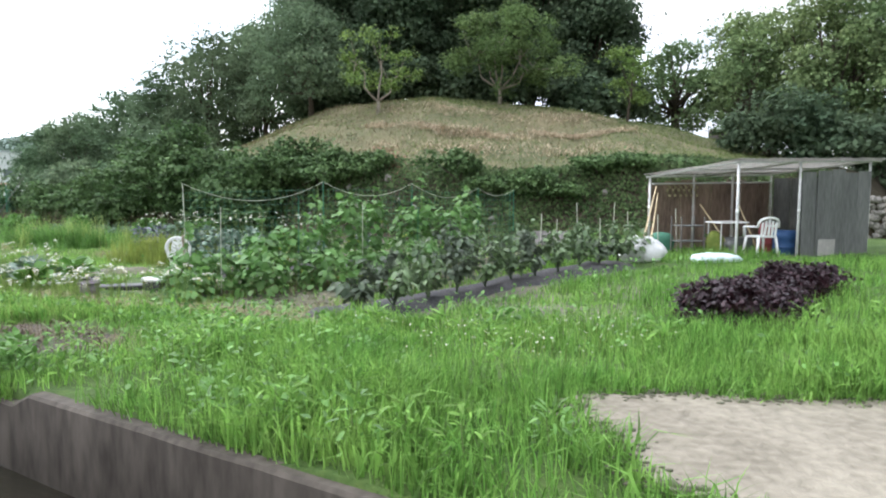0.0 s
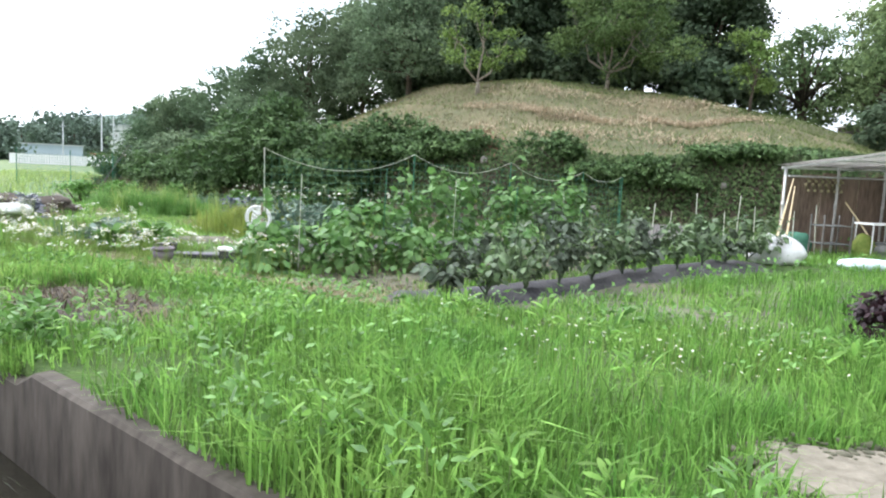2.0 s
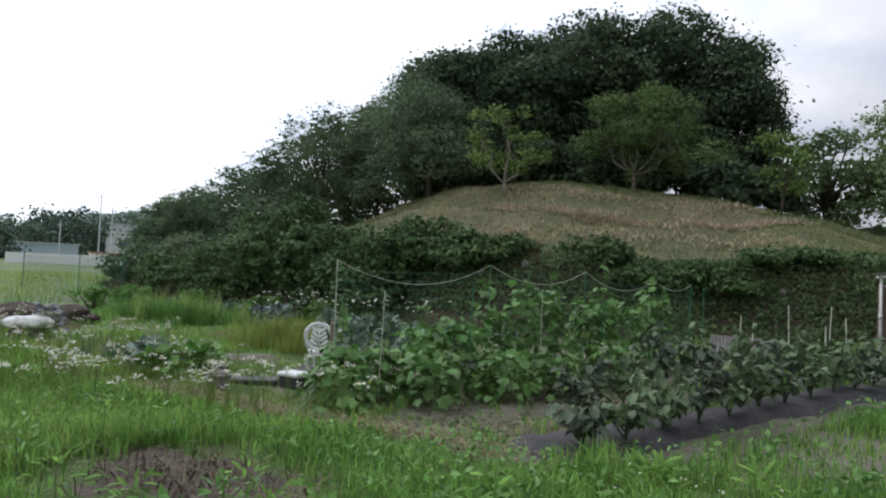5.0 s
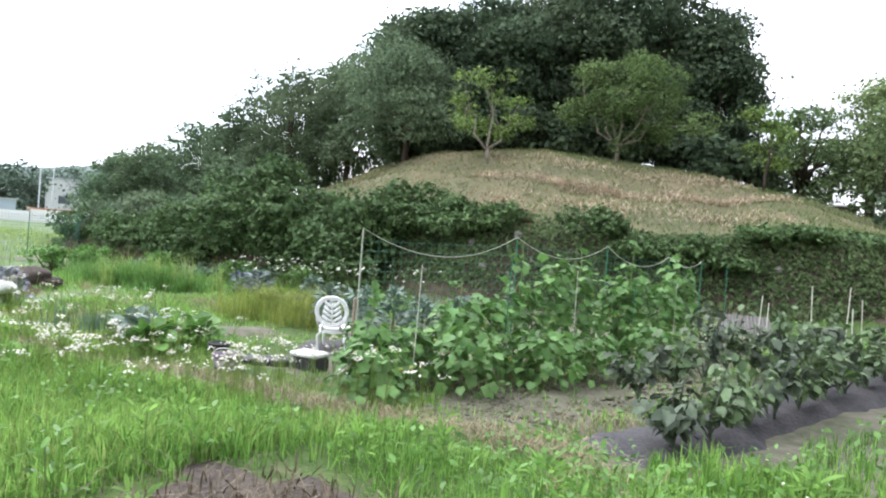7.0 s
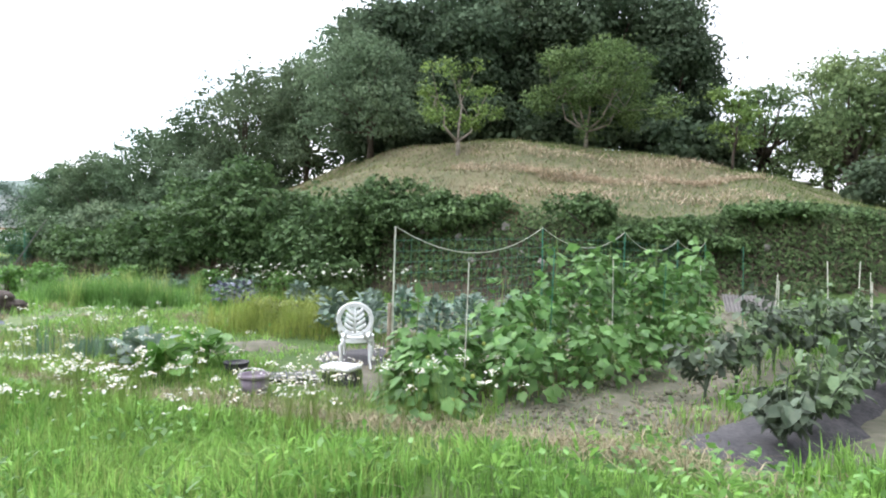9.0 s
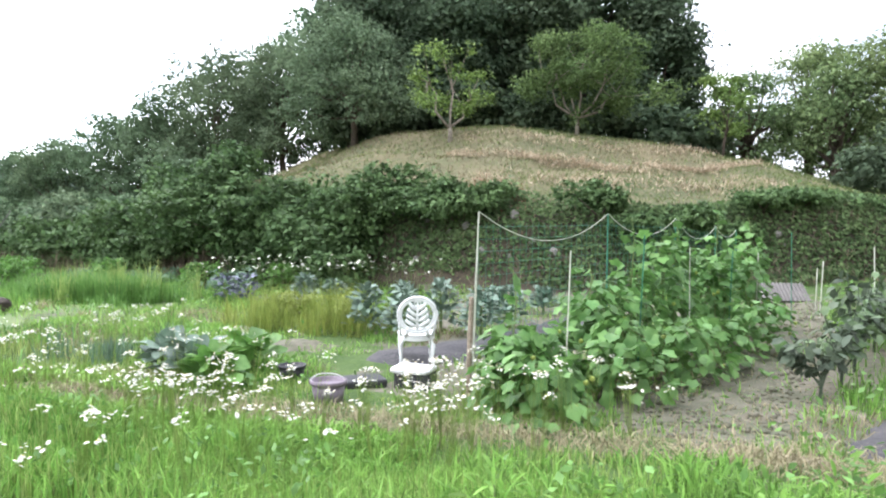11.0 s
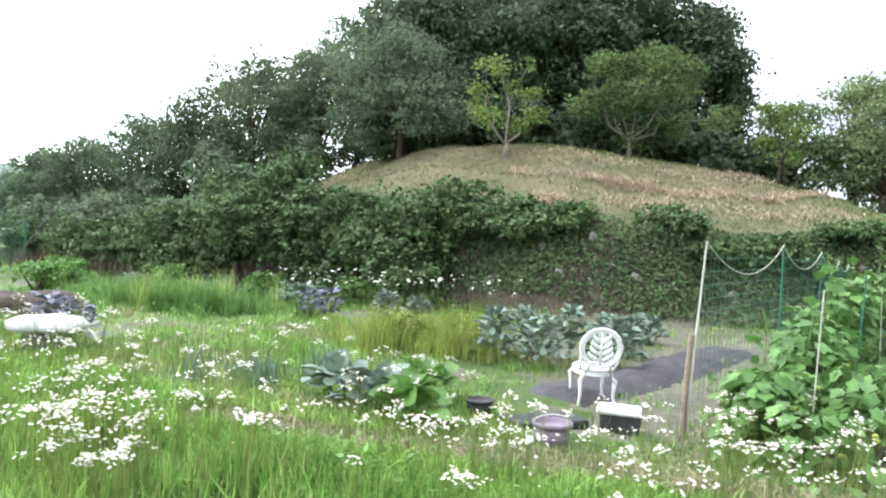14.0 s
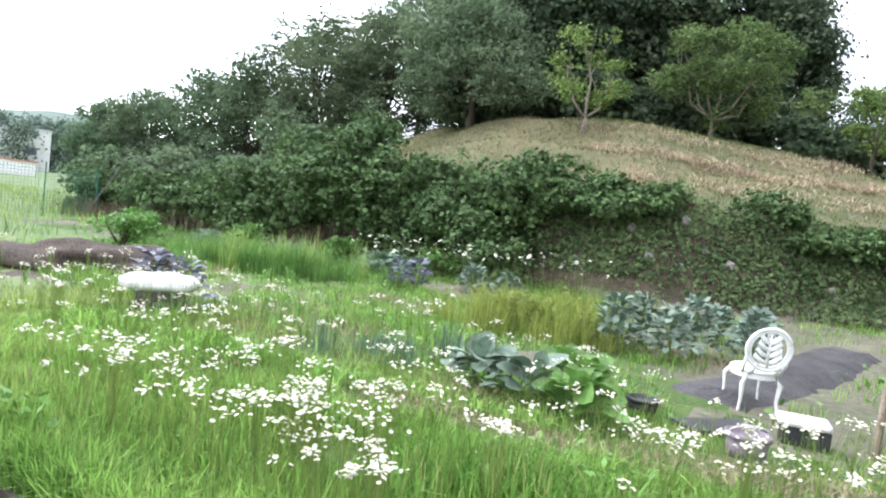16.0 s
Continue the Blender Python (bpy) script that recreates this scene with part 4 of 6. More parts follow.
def foliage(name, places, size, mat, parent, w=0.8, lobes=0.12, up=0.4, cup=0.15):
    """Broad leaves at places (x, y, z, outward angle), joined into one part."""
    lv, lt = big_leaf(w, 1.0, lobes, cup)
    P = np.array([p_[:3] for p_ in places])
    n = len(P)
    az = np.array([p_[3] for p_ in places]) - math.pi / 2
    sc, rx, ry = size * rng.uniform(0.6, 1.3, n), rng.normal(up, 0.45, n), rng.normal(0, 0.35, n)
    v = lv[None] * sc[:, None, None]
    c_, s_ = np.cos(rx)[:, None], np.sin(rx)[:, None]
    v = np.stack([v[..., 0], v[..., 1] * c_ - v[..., 2] * s_, v[..., 1] * s_ + v[..., 2] * c_], -1)
    c_, s_ = np.cos(ry)[:, None], np.sin(ry)[:, None]
    v = np.stack([v[..., 0] * c_ + v[..., 2] * s_, v[..., 1], -v[..., 0] * s_ + v[..., 2] * c_], -1)
    c_, s_ = np.cos(az)[:, None], np.sin(az)[:, None]
    v = np.stack([v[..., 0] * c_ - v[..., 1] * s_, v[..., 0] * s_ + v[..., 1] * c_, v[..., 2]], -1) + P[:, None]
    return arrays(name, v, tris=(np.arange(n)[:, None, None] * len(lv) + lt).reshape(-1, 3), mats=[mat], parent=parent)


def climber(x, y, h, r, n, seed, label, group, wide=1.0, vine=0.0):
    """A climbing vegetable on its pole."""
    q = random.Random(seed)
    top = new("climbing_bean")
    top.location = (x, y, g(x, y))
    for k in range(4):
        bm = bmesh.new()
        pts, a = [], q.uniform(0, 6.28)
        for i in range(6):
            t = i / 5
            pts.append((q.gauss(0, 0.05) + r * 0.5 * math.cos(a) * math.sin(3 * t), q.gauss(0, 0.05) + r * 0.5 * math.sin(a) * math.sin(3 * t), h * t * q.uniform(0.9, 1.0)))
        tube(bm, pts, [0.012, 0.01, 0.009, 0.008, 0.006, 0.003], 5)
        part("stem", bm, M["stem"], top)
    places = []
    for i in range(n):
        t = q.random() ** 0.8
        a = q.uniform(0, 6.28)
        rr_ = r * (1.05 - 0.55 * t) * math.sqrt(q.random()) * wide
        places.append((rr_ * math.cos(a), rr_ * math.sin(a), 0.05 + h * t * q.uniform(0.85, 1.02), a))
    for i in range(int(16 * vine)):
        places.append((q.gauss(0, 0.05), q.gauss(0, 0.05), h + vine * q.random(), q.uniform(0, 6.28)))
    if vine:
        bm = bmesh.new()
        tube(bm, [(0, 0, h * 0.8), (0.03, 0.0, h + vine * 0.5), (0, 0.02, h + vine)], [0.008, 0.007, 0.004], 5)
        part("leader", bm, M["stem"], top, "leading shoot")
    foliage("leaves", places, 0.135, M["bean"], top, 0.82, 0.2, up=-0.45)
    if q.random() < 0.8:
        bm = bmesh.new()
        for i in range(4):
            a = q.uniform(0, 6.28)
            bmesh.ops.create_icosphere(bm, subdivisions=1, radius=0.025, matrix=Matrix.Translation((r * 0.8 * math.cos(a), r * 0.8 * math.sin(a), h * q.uniform(0.3, 0.8))))
        part("blossoms", bm, M["yellow"], top, "small yellow blossoms")
    return tagged(top, label, "bean plant", group)


q = random.Random(12)
for i in range(11):
    t = i / 10
    x, y = -5.15 + t * 4.0 + q.uniform(-0.1, 0.1), 9.75 + t * 4.6 + q.uniform(-0.1, 0.1)
    climber(x, y, 0.7 + 0.8 * float(smooth01(0.0, 0.5, t)) + q.uniform(-0.25, 0.12), q.uniform(0.34, 0.5), 215, 300 + i, "leafy green climbing bean on its pole in the vegetable bed", "climbing beans", vine=(0.55, 0.0, 0.3, 0.0)[i % 4])
for i in range(5):
    x, y = -4.9 + i * 0.75 + q.uniform(-0.15, 0.15), 9.35 + i * 0.75
    climber(x, y, 0.5 + q.uniform(0, 0.25), 0.5, 150, 320 + i, "low sprawling green vine at the foot of the beans", "climbing beans")


def eggplant(x, y, h, r, n, mat, seed, label, group, category="eggplant"):
    """A branching bush with broad leaves."""
    q = random.Random(seed)
    top = new("eggplant")
    top.location = (x, y, g(x, y) + 0.05)
    bm = bmesh.new()
    tube(bm, [(0, 0, -0.08), (0.01, 0, h * 0.3)], [0.018, 0.014], 6)
    part("stem", bm, M["egg_dark"], top, "dark purple stem")
    places = []
    for k in range(8):
        a, el = q.uniform(0, 6.28), q.uniform(0.35, 1.0)
        e = (r * 0.85 * math.cos(a) * el, r * 0.85 * math.sin(a) * el, h * q.uniform(0.35, 1.0))
        bm = bmesh.new()
        tube(bm, [(0, 0, h * q.uniform(0.05, 0.25)), (e[0] * 0.6, e[1] * 0.6, e[2] * 0.65), e], [0.012, 0.009, 0.005], 5)
        part("branch", bm, M["egg_dark"], top)
        for j in range(n // 8):
            t = q.uniform(0.25, 1.05)
            places.append((e[0] * t + q.gauss(0, 0.05), e[1] * t + q.gauss(0, 0.05), h * 0.2 + (e[2] - h * 0.2) * t, a + q.gauss(0, 1.0)))
    foliage("leaves", places, 0.118, mat, top, 0.6, 0.14, up=-0.45)
    return tagged(top, label, category, group)


for i in range(12):
    t = i / 11
    x = -2.15 + t * 4.3
    y = 8.45 + t * 4.75 + q.uniform(-0.08, 0.08)
    eggplant(x, y, q.uniform(0.6, 0.95), 0.38, 152, M["egg"] if i % 3 else M["egg_dark"], 340 + i, "bushy eggplant with dull green leaves and dark stems", "eggplants")
for i in range(9):
    t = i / 8
    x, y = -2.15 + t * 3.4 + q.uniform(-0.1, 0.1), 10.2 + t * 4.1
    eggplant(x, y, q.uniform(0.6, 1.05), 0.38, 136, M["egg"] if i % 2 else M["egg_dark"], 360 + i, "eggplant bush in the second row of the bed", "eggplants")


def rosette(name, x, y, h, r, n, size, mat, label, category, seed, group="", w=0.6, lobes=0.16, up=0.5, thick=0.03):
    """A stalked plant with leaves in a rosette: kale, cabbage."""
    q = random.Random(seed)
    top = new(name)
    top.location = (x, y, g(x, y))
    bm = bmesh.new()
    tube(bm, [(0, 0, -0.05), (q.gauss(0, 0.03), q.gauss(0, 0.03), h * 0.8)], [thick, thick * 0.65], 6)
    part("stalk", bm, M["stem"], top)
    places = []
    for i in range(n):
        t = i / n
        a = i * 2.4 + q.gauss(0, 0.2)
        rr_ = r * (0.7 - 0.5 * t) * q.uniform(0.3, 1.0)
        places.append((rr_ * math.cos(a), rr_ * math.sin(a), 0.05 + h * (0.15 + 0.8 * t), a))
    foliage("leaves", places, size, mat, top, w, lobes, up=up)
    return tagged(top, label, category, group)


for i, (x, y, h) in enumerate(((-6.4, 13.5, 0.75), (-7.0, 13.9, 0.8), (-5.9, 14.2, 0.85), (-5.3, 13.7, 0.7), (-6.5, 14.7, 0.8), (-4.8, 14.9, 0.7), (-9.0, 18.7, 0.55), (-8.3, 18.4, 0.45), (-4.0, 16.8, 0.5), (-5.0, 15.9, 0.55))):
    rosette("kale_plant", x, y, h * 0.9, 0.52, 170, 0.13, M["kale"], "grey-green kale plant with curled leaves", "kale", 400 + i, "kale plants")
for i, (x, y) in enumerate(((-10.1, 18.0), (-10.4, 17.6), (-12.6, 13.2), (-13.4, 14.0))):
    rosette("red_cabbage", x, y, 0.55, 0.45, 50, 0.16, M["kale_blue"], "blue-purple red cabbage plant", "cabbage", 420 + i, "red cabbages")
for i, (x, y) in enumerate(((-8.3, 10.6), (-7.9, 11.1), (-8.8, 11.0), (-8.0, 10.2))):
    rosette("cabbage", x, y, 0.28, 0.42, 34, 0.22, M["weed"] if i % 2 else M["kale"], "pale green open cabbage", "cabbage", 430 + i, "cabbages", w=0.8, lobes=0.05)
# leeks, yellowing crop, grass clump
def clump(name, x, y, rx, ry, n, h, w, mat, label, category, lean=0.3):
    m = max(4, n // 40)
    tx, ty, th = x + rng.normal(0, rx / 2, m), y + rng.normal(0, ry / 2, m), rng.uniform(0.45, 1.1, m)
    k = rng.integers(0, m, n)
    px, py = tx[k] + rng.normal(0, 0.09, n), ty[k] + rng.normal(0, 0.09, n)
    ob = blades(name, px, py, h * th[k] * rng.uniform(0.6, 1.1, n), w * rng.uniform(0.7, 1.3, n), mat, label, category, lean=lean, kind="stuff")
    return ob


clump("leeks", -9.85, 11.8, 0.7, 0.5, 260, 0.45, 0.018, M["leek"], "upright blue-green leek leaves in a short row", "leeks", 0.25)
clump("yellow_crop", -8.0, 14.6, 1.3, 0.8, 1900, 0.78, 0.010, M["yellow"], "yellowing bushy crop gone to seed", "crop", 0.45)
shrub("yellow_bush", -8.0, 14.6, 0.9, 0.62, 3400, 0.035, M["yellow"], "yellowing bushy crop gone to seed", 640, "crop")
clump("grass_clump", -13.1, 18.1, 1.9, 0.9, 900, 0.95, 0.010, M["tallgrass"], "tall seeding stems in the green grass mound", "grass", 0.35)
clump("grass_clump", -13.0, 17.8, 2.0, 0.8, 3400, 0.78, 0.014, M["weed"], "broad mound of tall green grass", "grass", 0.6)
clump("grass_clump", -15.8, 20.0, 2.2, 1.2, 700, 0.5, 0.014, M["weed"], "low grass clump near the bank", "grass", 0.7)
clump("grass_clump", -2.0, 7.5, 0.6, 0.4, 420, 0.32, 0.016, M["grass"], "tuft of bright grass at the end of the bed", "grass", 0.5)
# white-flowered onions by the bank
def heads(name, x, y, h, size, label, category, mats, petals=7, flat=0.35, stem=0.004, foot=None):
    """Stemmed flowers: a thin stem, a disc of petals and a yellow middle, one mesh."""
    n = len(x)
    z = height(x, y)
    lx, ly = rng.normal(0, 0.12, n) * h, rng.normal(0, 0.12, n) * h
    base, tip = np.stack([x, y, z], -1), np.stack([x + lx, y + ly, z + h], -1)
    if foot is not None:
        base, tip = np.stack([foot[0], foot[1], z], -1), np.stack([x, y, z + h], -1)
    v, tr, tm = [], [], []
    o = np.array(((stem, 0, 0), (-stem / 2, stem, 0), (-stem / 2, -stem, 0)))
    V = np.concatenate([base[:, None] + o, tip[:, None] + o * 0.7], 1)
    k = np.array(((0, 1, 4), (0, 4, 3), (1, 2, 5), (1, 5, 4), (2, 0, 3), (2, 3, 5)))
    i0 = np.arange(n)[:, None, None] * 6
    v.append(V.reshape(-1, 3))
    tr.append((i0 + k).reshape(-1, 3))
    tm.append(np.zeros(len(tr[0]), int))
    b = n * 6
    tilt = rng.normal(0, flat, (n, 2))
    ang = np.arange(petals * 2) * math.pi / petals
    rad = np.where(np.arange(petals * 2) % 2 == 0, 1.0, 0.62)
    ring = np.stack([np.cos(ang) * rad, np.sin(ang) * rad], -1)[None] * (size / 2)[:, None, None]
    rz = ring[..., 0] * tilt[:, :1] + ring[..., 1] * tilt[:, 1:] - 0.03 * size[:, None]
    R = tip[:, None] + np.concatenate([ring, rz[..., None]], -1)
    V = np.concatenate([tip[:, None] + np.array((0, 0, 0.004)), R], 1)
    m = petals * 2
    k = np.array([(0, 1 + a_, 1 + (a_ + 1) % m) for a_ in range(m)])
    v.append(V.reshape(-1, 3))
    tr.append((b + np.arange(n)[:, None, None] * (m + 1) + k).reshape(-1, 3))
    tm.append(np.ones(len(tr[1]), int))
    b += n * (m + 1)
    six = np.arange(6) * math.pi / 3
    c = np.stack([np.cos(six), np.sin(six)], -1)[None] * (size * 0.11)[:, None, None]
    cz = c[..., 0] * tilt[:, :1] + c[..., 1] * tilt[:, 1:] + 0.003
    C = tip[:, None] + np.concatenate([c, cz[..., None]], -1)
    V = np.concatenate([tip[:, None] + np.array((0, 0, 0.007)), C], 1)
    k = np.array([(0, 1 + a_, 1 + (a_ + 1) % 6) for a_ in range(6)])
    v.append(V.reshape(-1, 3))
    tr.append((b + np.arange(n)[:, None, None] * 7 + k).reshape(-1, 3))
    tm.append(np.full(len(tr[2]), 2))
    ob = arrays(name, np.concatenate(v), tris=np.concatenate(tr), mats=mats, tri_mat=np.concatenate(tm))
    return tagged(ob, label, category, kind="stuff")


def drifts(centres, n, spread):
    c = np.array(centres)
    k = rng.integers(0, len(c), n)
    p = c[k] + rng.normal(0, 1, (n, 2)) * spread
    return p[:, 0], p[:, 1]


DAISY = [M["tallgrass"], M["petal"], M["pollen"]]
# drifts in the channel's frame, (along, across)
D_UD = [(7.3, 0.5), (6.9, 0.4), (8.0, 0.35), (8.5, 0.5), (7.2, 1.1), (7.1, 2.1), (7.7, 1.5), (7.6, 3.7), (10.4, 3.5), (12.0, 2.3), (10.7, 1.4), (4.3, 3.4), (3.7, 4.2), (3.6, 2.7), (3.9, 2.5),
        (8.6, 2.6), (8.4, 1.5), (5.9, 1.6), (6.9, 0.4), (4.6, 2.9), (5.9, 2.0), (5.4, 2.0), (4.7, 1.9), (7.0, 3.6), (7.0, 1.4), (4.9, 1.2), (5.4, 2.3), (9.3, 1.0), (9.6, 2.0)]


def sprays(x, y, lo, hi, label):
    """Each stem carries several heads at one height."""
    k = rng.integers(5, 20, len(x))
    h, wide = rng.uniform(lo, hi, len(x)), rng.uniform(0.018, 0.055, len(x))
    X_, Y_, H_, W_ = np.repeat(x, k), np.repeat(y, k), np.repeat(h, k), np.repeat(wide, k)
    n = len(X_)
    ox, oy = rng.normal(0, 1, n) * W_, rng.normal(0, 1, n) * W_
    lean = np.repeat(rng.normal(0, 0.06, (len(x), 2)), k, 0)
    return heads("daisies", X_ + ox + lean[:, 0], Y_ + oy + lean[:, 1], H_ + rng.normal(0, 0.012, n) - 3 * (ox * ox + oy * oy), rng.uniform(0.015, 0.031, n), label, "flowers", DAISY, stem=0.0009, flat=0.35, foot=(X_, Y_))


x, y = drifts([tuple(xy(a_, b_)) for a_, b_ in D_UD], 230, 0.42)
keep = ud(x, y)[1] > 0.35
sprays(x[keep], y[keep], 0.36, 0.62, "white daisy-like flowers with yellow middles in drifts")
x, y = drifts([tuple(xy(a_, b_)) for a_, b_ in ((7.3, 0.6), (6.9, 0.5), (7.1, 0.9), (8.0, 0.45), (8.5, 0.6), (5.0, 1.3), (5.6, 1.9), (4.0, 2.6))], 62, 0.22)
keep = ud(x, y)[1] > 0.25
sprays(x[keep], y[keep], 0.38, 0.6, "tall white daisies in the grass of the channel bank")
x, y = drifts([(-13.0, 11.9), (-12.2, 11.0), (-10.9, 11.6), (-13.6, 12.6), (-9.6, 12.0), (-12.0, 12.4), (-8.4, 11.6), (-11.4, 11.7)], 80, 0.55)
sprays(x, y, 0.35, 0.7, "white daisies round the white board")
x, y = drifts([(-5.1, 9.2), (-4.6, 8.8), (-5.6, 9.6)], 16, 0.3)
sprays(x, y, 0.4, 0.62, "white daisies before the beans")
x, y = drifts([(0.2, 6.0), (-0.4, 5.6), (0.8, 6.4), (-1.2, 6.6)], 130, 0.45)
heads("clover", x, y, rng.uniform(0.12, 0.25, len(x)), rng.uniform(0.015, 0.03, len(x)), "small white clover heads in the meadow", "flowers", DAISY)
x, y = drifts([(-9.5, 19.6), (-8.0, 19.8), (-6.8, 19.6), (-11.0, 20.2)], 150, 0.5)
heads("onion_heads", x, y, rng.uniform(0.6, 0.95, len(x)), rng.uniform(0.06, 0.11, len(x)), "pale pinkish onion flower heads along the bank", "flowers", [M["stem"], M["rope"], M["straw"]])
# broad weeds in the meadow
def weeds(n, u0, u1, d0, d1, size, label, mat):
    x, y = scatter(n, u0, u1, d0, d1, 0.5)
    k = (wave(x, y, 0.9, 2.2) + 0.5 * wave(x, y, 2.3, 0.3)) > 0.1
    x, y = x[k], y[k]
    c = np.stack([x, y, height(x, y) + rng.uniform(0.05, 0.3, len(x))], -1)
    v, qd = leaf_cloud(c, np.tile((0, 0, 0.8), (len(x), 1)), rng.uniform(0.6, 1.3, len(x)) * size, long=1.9)
    return tagged(arrays("weeds", v, quads=qd, mats=[mat]), label, "weeds", kind="stuff")


weeds(15000, -7, 8, 0.05, 4.5, 0.034, "broad-leaved green weeds in the bank's grass", M["weed"])
weeds(5000, 0.5, 11, -0.02, 0.35, 0.045, "leafy weeds spilling over the channel wall", M["weed"])
weeds(9000, -3, 14, 4, 16, 0.045, "broad-leaved weeds among the beds", M["weed"])
weeds(9000, -15, 0, 4, 12, 0.045, "broad-leaved weeds in the meadow", M["weed"])

# ---- purple row ----
for i in range(11):
    t = i / 10
    x, y = 1.95 + t * 1.85 + q.uniform(-0.1, 0.1), 6.95 + t * 2.5 + q.uniform(-0.1, 0.1)
    shrub("perilla_plant", x, y, 0.45, 0.44 + q.uniform(-0.09, 0.07), 2400, 0.038, M["shiso"], "bushy dark purple perilla in a dense row", 500 + i, "perilla", "purple perilla row")


# ---- garden chair ----
def garden_chair(m):
    top = new("garden_chair")
    top.matrix_world = m
    lb = "white cast metal"
    bm = bmesh.new()
    lathe(bm, [(0.19, 0.385), (0.205, 0.392), (0.205, 0.408), (0.19, 0.415), (0.02, 0.412)], 24)
    part("seat", bm, M["whitepaint"], top, "round pierced white seat", smooth=True)
    bm = bmesh.new()
    lathe(bm, [(0.185, 0.34), (0.2, 0.345), (0.2, 0.385), (0.185, 0.386)], 24)
    part("apron", bm, M["whitepaint"], top)
    for sx_, sy_ in ((-1, -1), (1, -1), (-1, 1), (1, 1)):
        bm = bmesh.new()
        tube(bm, [(sx_ * 0.13, sy_ * 0.13, 0.38), (sx_ * 0.175, sy_ * 0.175, 0.3), (sx_ * 0.165, sy_ * 0.165, 0.15), (sx_ * 0.185, sy_ * 0.185, 0.03), (sx_ * 0.2, sy_ * 0.2, 0.0)], [0.022, 0.024, 0.015, 0.013, 0.02], 8)
        part("leg", bm, M["whitepaint"], top, smooth=True)
    # backrest: an oval rim, a stem and leaf-like bars
    bm = bmesh.new()
    c = Vector((0, 0.2, 0.63))

    def on(a, k=1.0):
        return Vector((0.205 * k * math.sin(a), 0.2 + 0.05 * (c.z + 0.19 * k * math.cos(a) - 0.4), c.z + 0.19 * k * math.cos(a)))

    rim = [on(i * 2 * math.pi / 28) for i in range(29)]
    tube(bm, rim, 0.017, 7, cap=False)
    tube(bm, [on(i * 2 * math.pi / 28, 0.86) for i in range(29)], 0.012, 6, cap=False)
    for i in range(22):
        a = i * 2 * math.pi / 22
        tube(bm, [on(a, 0.84), on(a, 1.0)], 0.011, 5)

    plate = [[bm.verts.new(on(i * 2 * math.pi / 40, k) + Vector((0, o, 0))) for i in range(40)] for k, o in ((0.8, -0.007), (1.04, -0.007), (1.04, 0.007), (0.8, 0.007))]
    for r0, r1 in zip(plate, plate[1:] + plate[:1]):
        for i in range(40):
            bm.faces.new((r0[i], r0[(i + 1) % 40], r1[(i + 1) % 40], r1[i]))

    def inner(px, pz):
        return Vector((px, 0.2 + 0.05 * (c.z + pz - 0.4), c.z + pz))

    tube(bm, [inner(0, -0.16), inner(0, 0.0), inner(0, 0.15)], [0.016, 0.013, 0.01], 6)
    for sx_ in (-1, 1):
        for k, z_ in enumerate((-0.11, -0.05, 0.01, 0.07)):
            w_ = 0.12 - 0.012 * k
            tube(bm, [inner(0, z_ - 0.02), inner(sx_ * w_ * 0.5, z_ + 0.005), inner(sx_ * w_, z_ + 0.05), inner(sx_ * w_ * 0.95, z_ + 0.075)], [0.01, 0.024, 0.019, 0.006], 6)
    tube(bm, [inner(0.035 * math.cos(t_ * 0.5236), 0.12 + 0.03 * math.sin(t_ * 0.5236)) for t_ in range(13)], 0.009, 5, cap=False)
    for sx_ in (-1, 1):
        tube(bm, [(sx_ * 0.12, 0.15, 0.39), (sx_ * 0.11, 0.2, 0.44), (sx_ * 0.1, 0.205, 0.5)], 0.02, 7)
        tube(bm, [(sx_ * 0.17, 0.14, 0.40), (sx_ * 0.19, 0.19, 0.5), (sx_ * 0.19, 0.205, 0.58)], 0.014, 7)
    part("backrest", bm, M["whitepaint"], top, "oval openwork backrest cast in leaf scrolls", smooth=True)
    return tagged(top, "white cast metal garden chair with openwork oval back", "chair")


garden_chair(Matrix.Translation((-6.12, 11.58, g(-6.12, 11.58) - 0.03)) @ Matrix.Rotation(radians(186), 4, "Z") @ Matrix.Rotation(radians(-3), 4, "X") @ Matrix.Scale(1.06, 4))

# crate and cushion before the chair
cx0, cy0 = -6.06, 10.52
cr = new("crate")
cr.matrix_world = Matrix.Translation((cx0, cy0, g(cx0, cy0) - 0.01)) @ Matrix.Rotation(radians(-18), 4, "Z")
for nm, sx_, sy_, sz_, px, py, pz in (("base", 0.36, 0.26, 0.02, 0, 0, 0), ("side", 0.36, 0.02, 0.15, 0, -0.12, 0.02), ("side", 0.36, 0.02, 0.15, 0, 0.12, 0.02), ("end", 0.02, 0.22, 0.15, -0.17, 0, 0.02), ("end", 0.02, 0.22, 0.15, 0.17, 0, 0.02)):
    bm = bmesh.new()
    box(bm, sx_, sy_, sz_, Matrix.Translation((px, py, pz)), 0.006)
    part(nm, bm, M["black"], cr)
tagged(cr, "black plastic crate turned over as a stool", "crate")
bm = bmesh.new()
box(bm, 0.4, 0.3, 0.06, Matrix.Translation((0, 0, 0)), 0.028)
cu_ = part("cushion", bm, M["sack"], smooth=True)
cu_.matrix_world = cr.matrix_world @ Matrix.Translation((-0.02, 0, 0.171))
tagged(cu_, "white padded cushion lying on the black crate", "cushion")


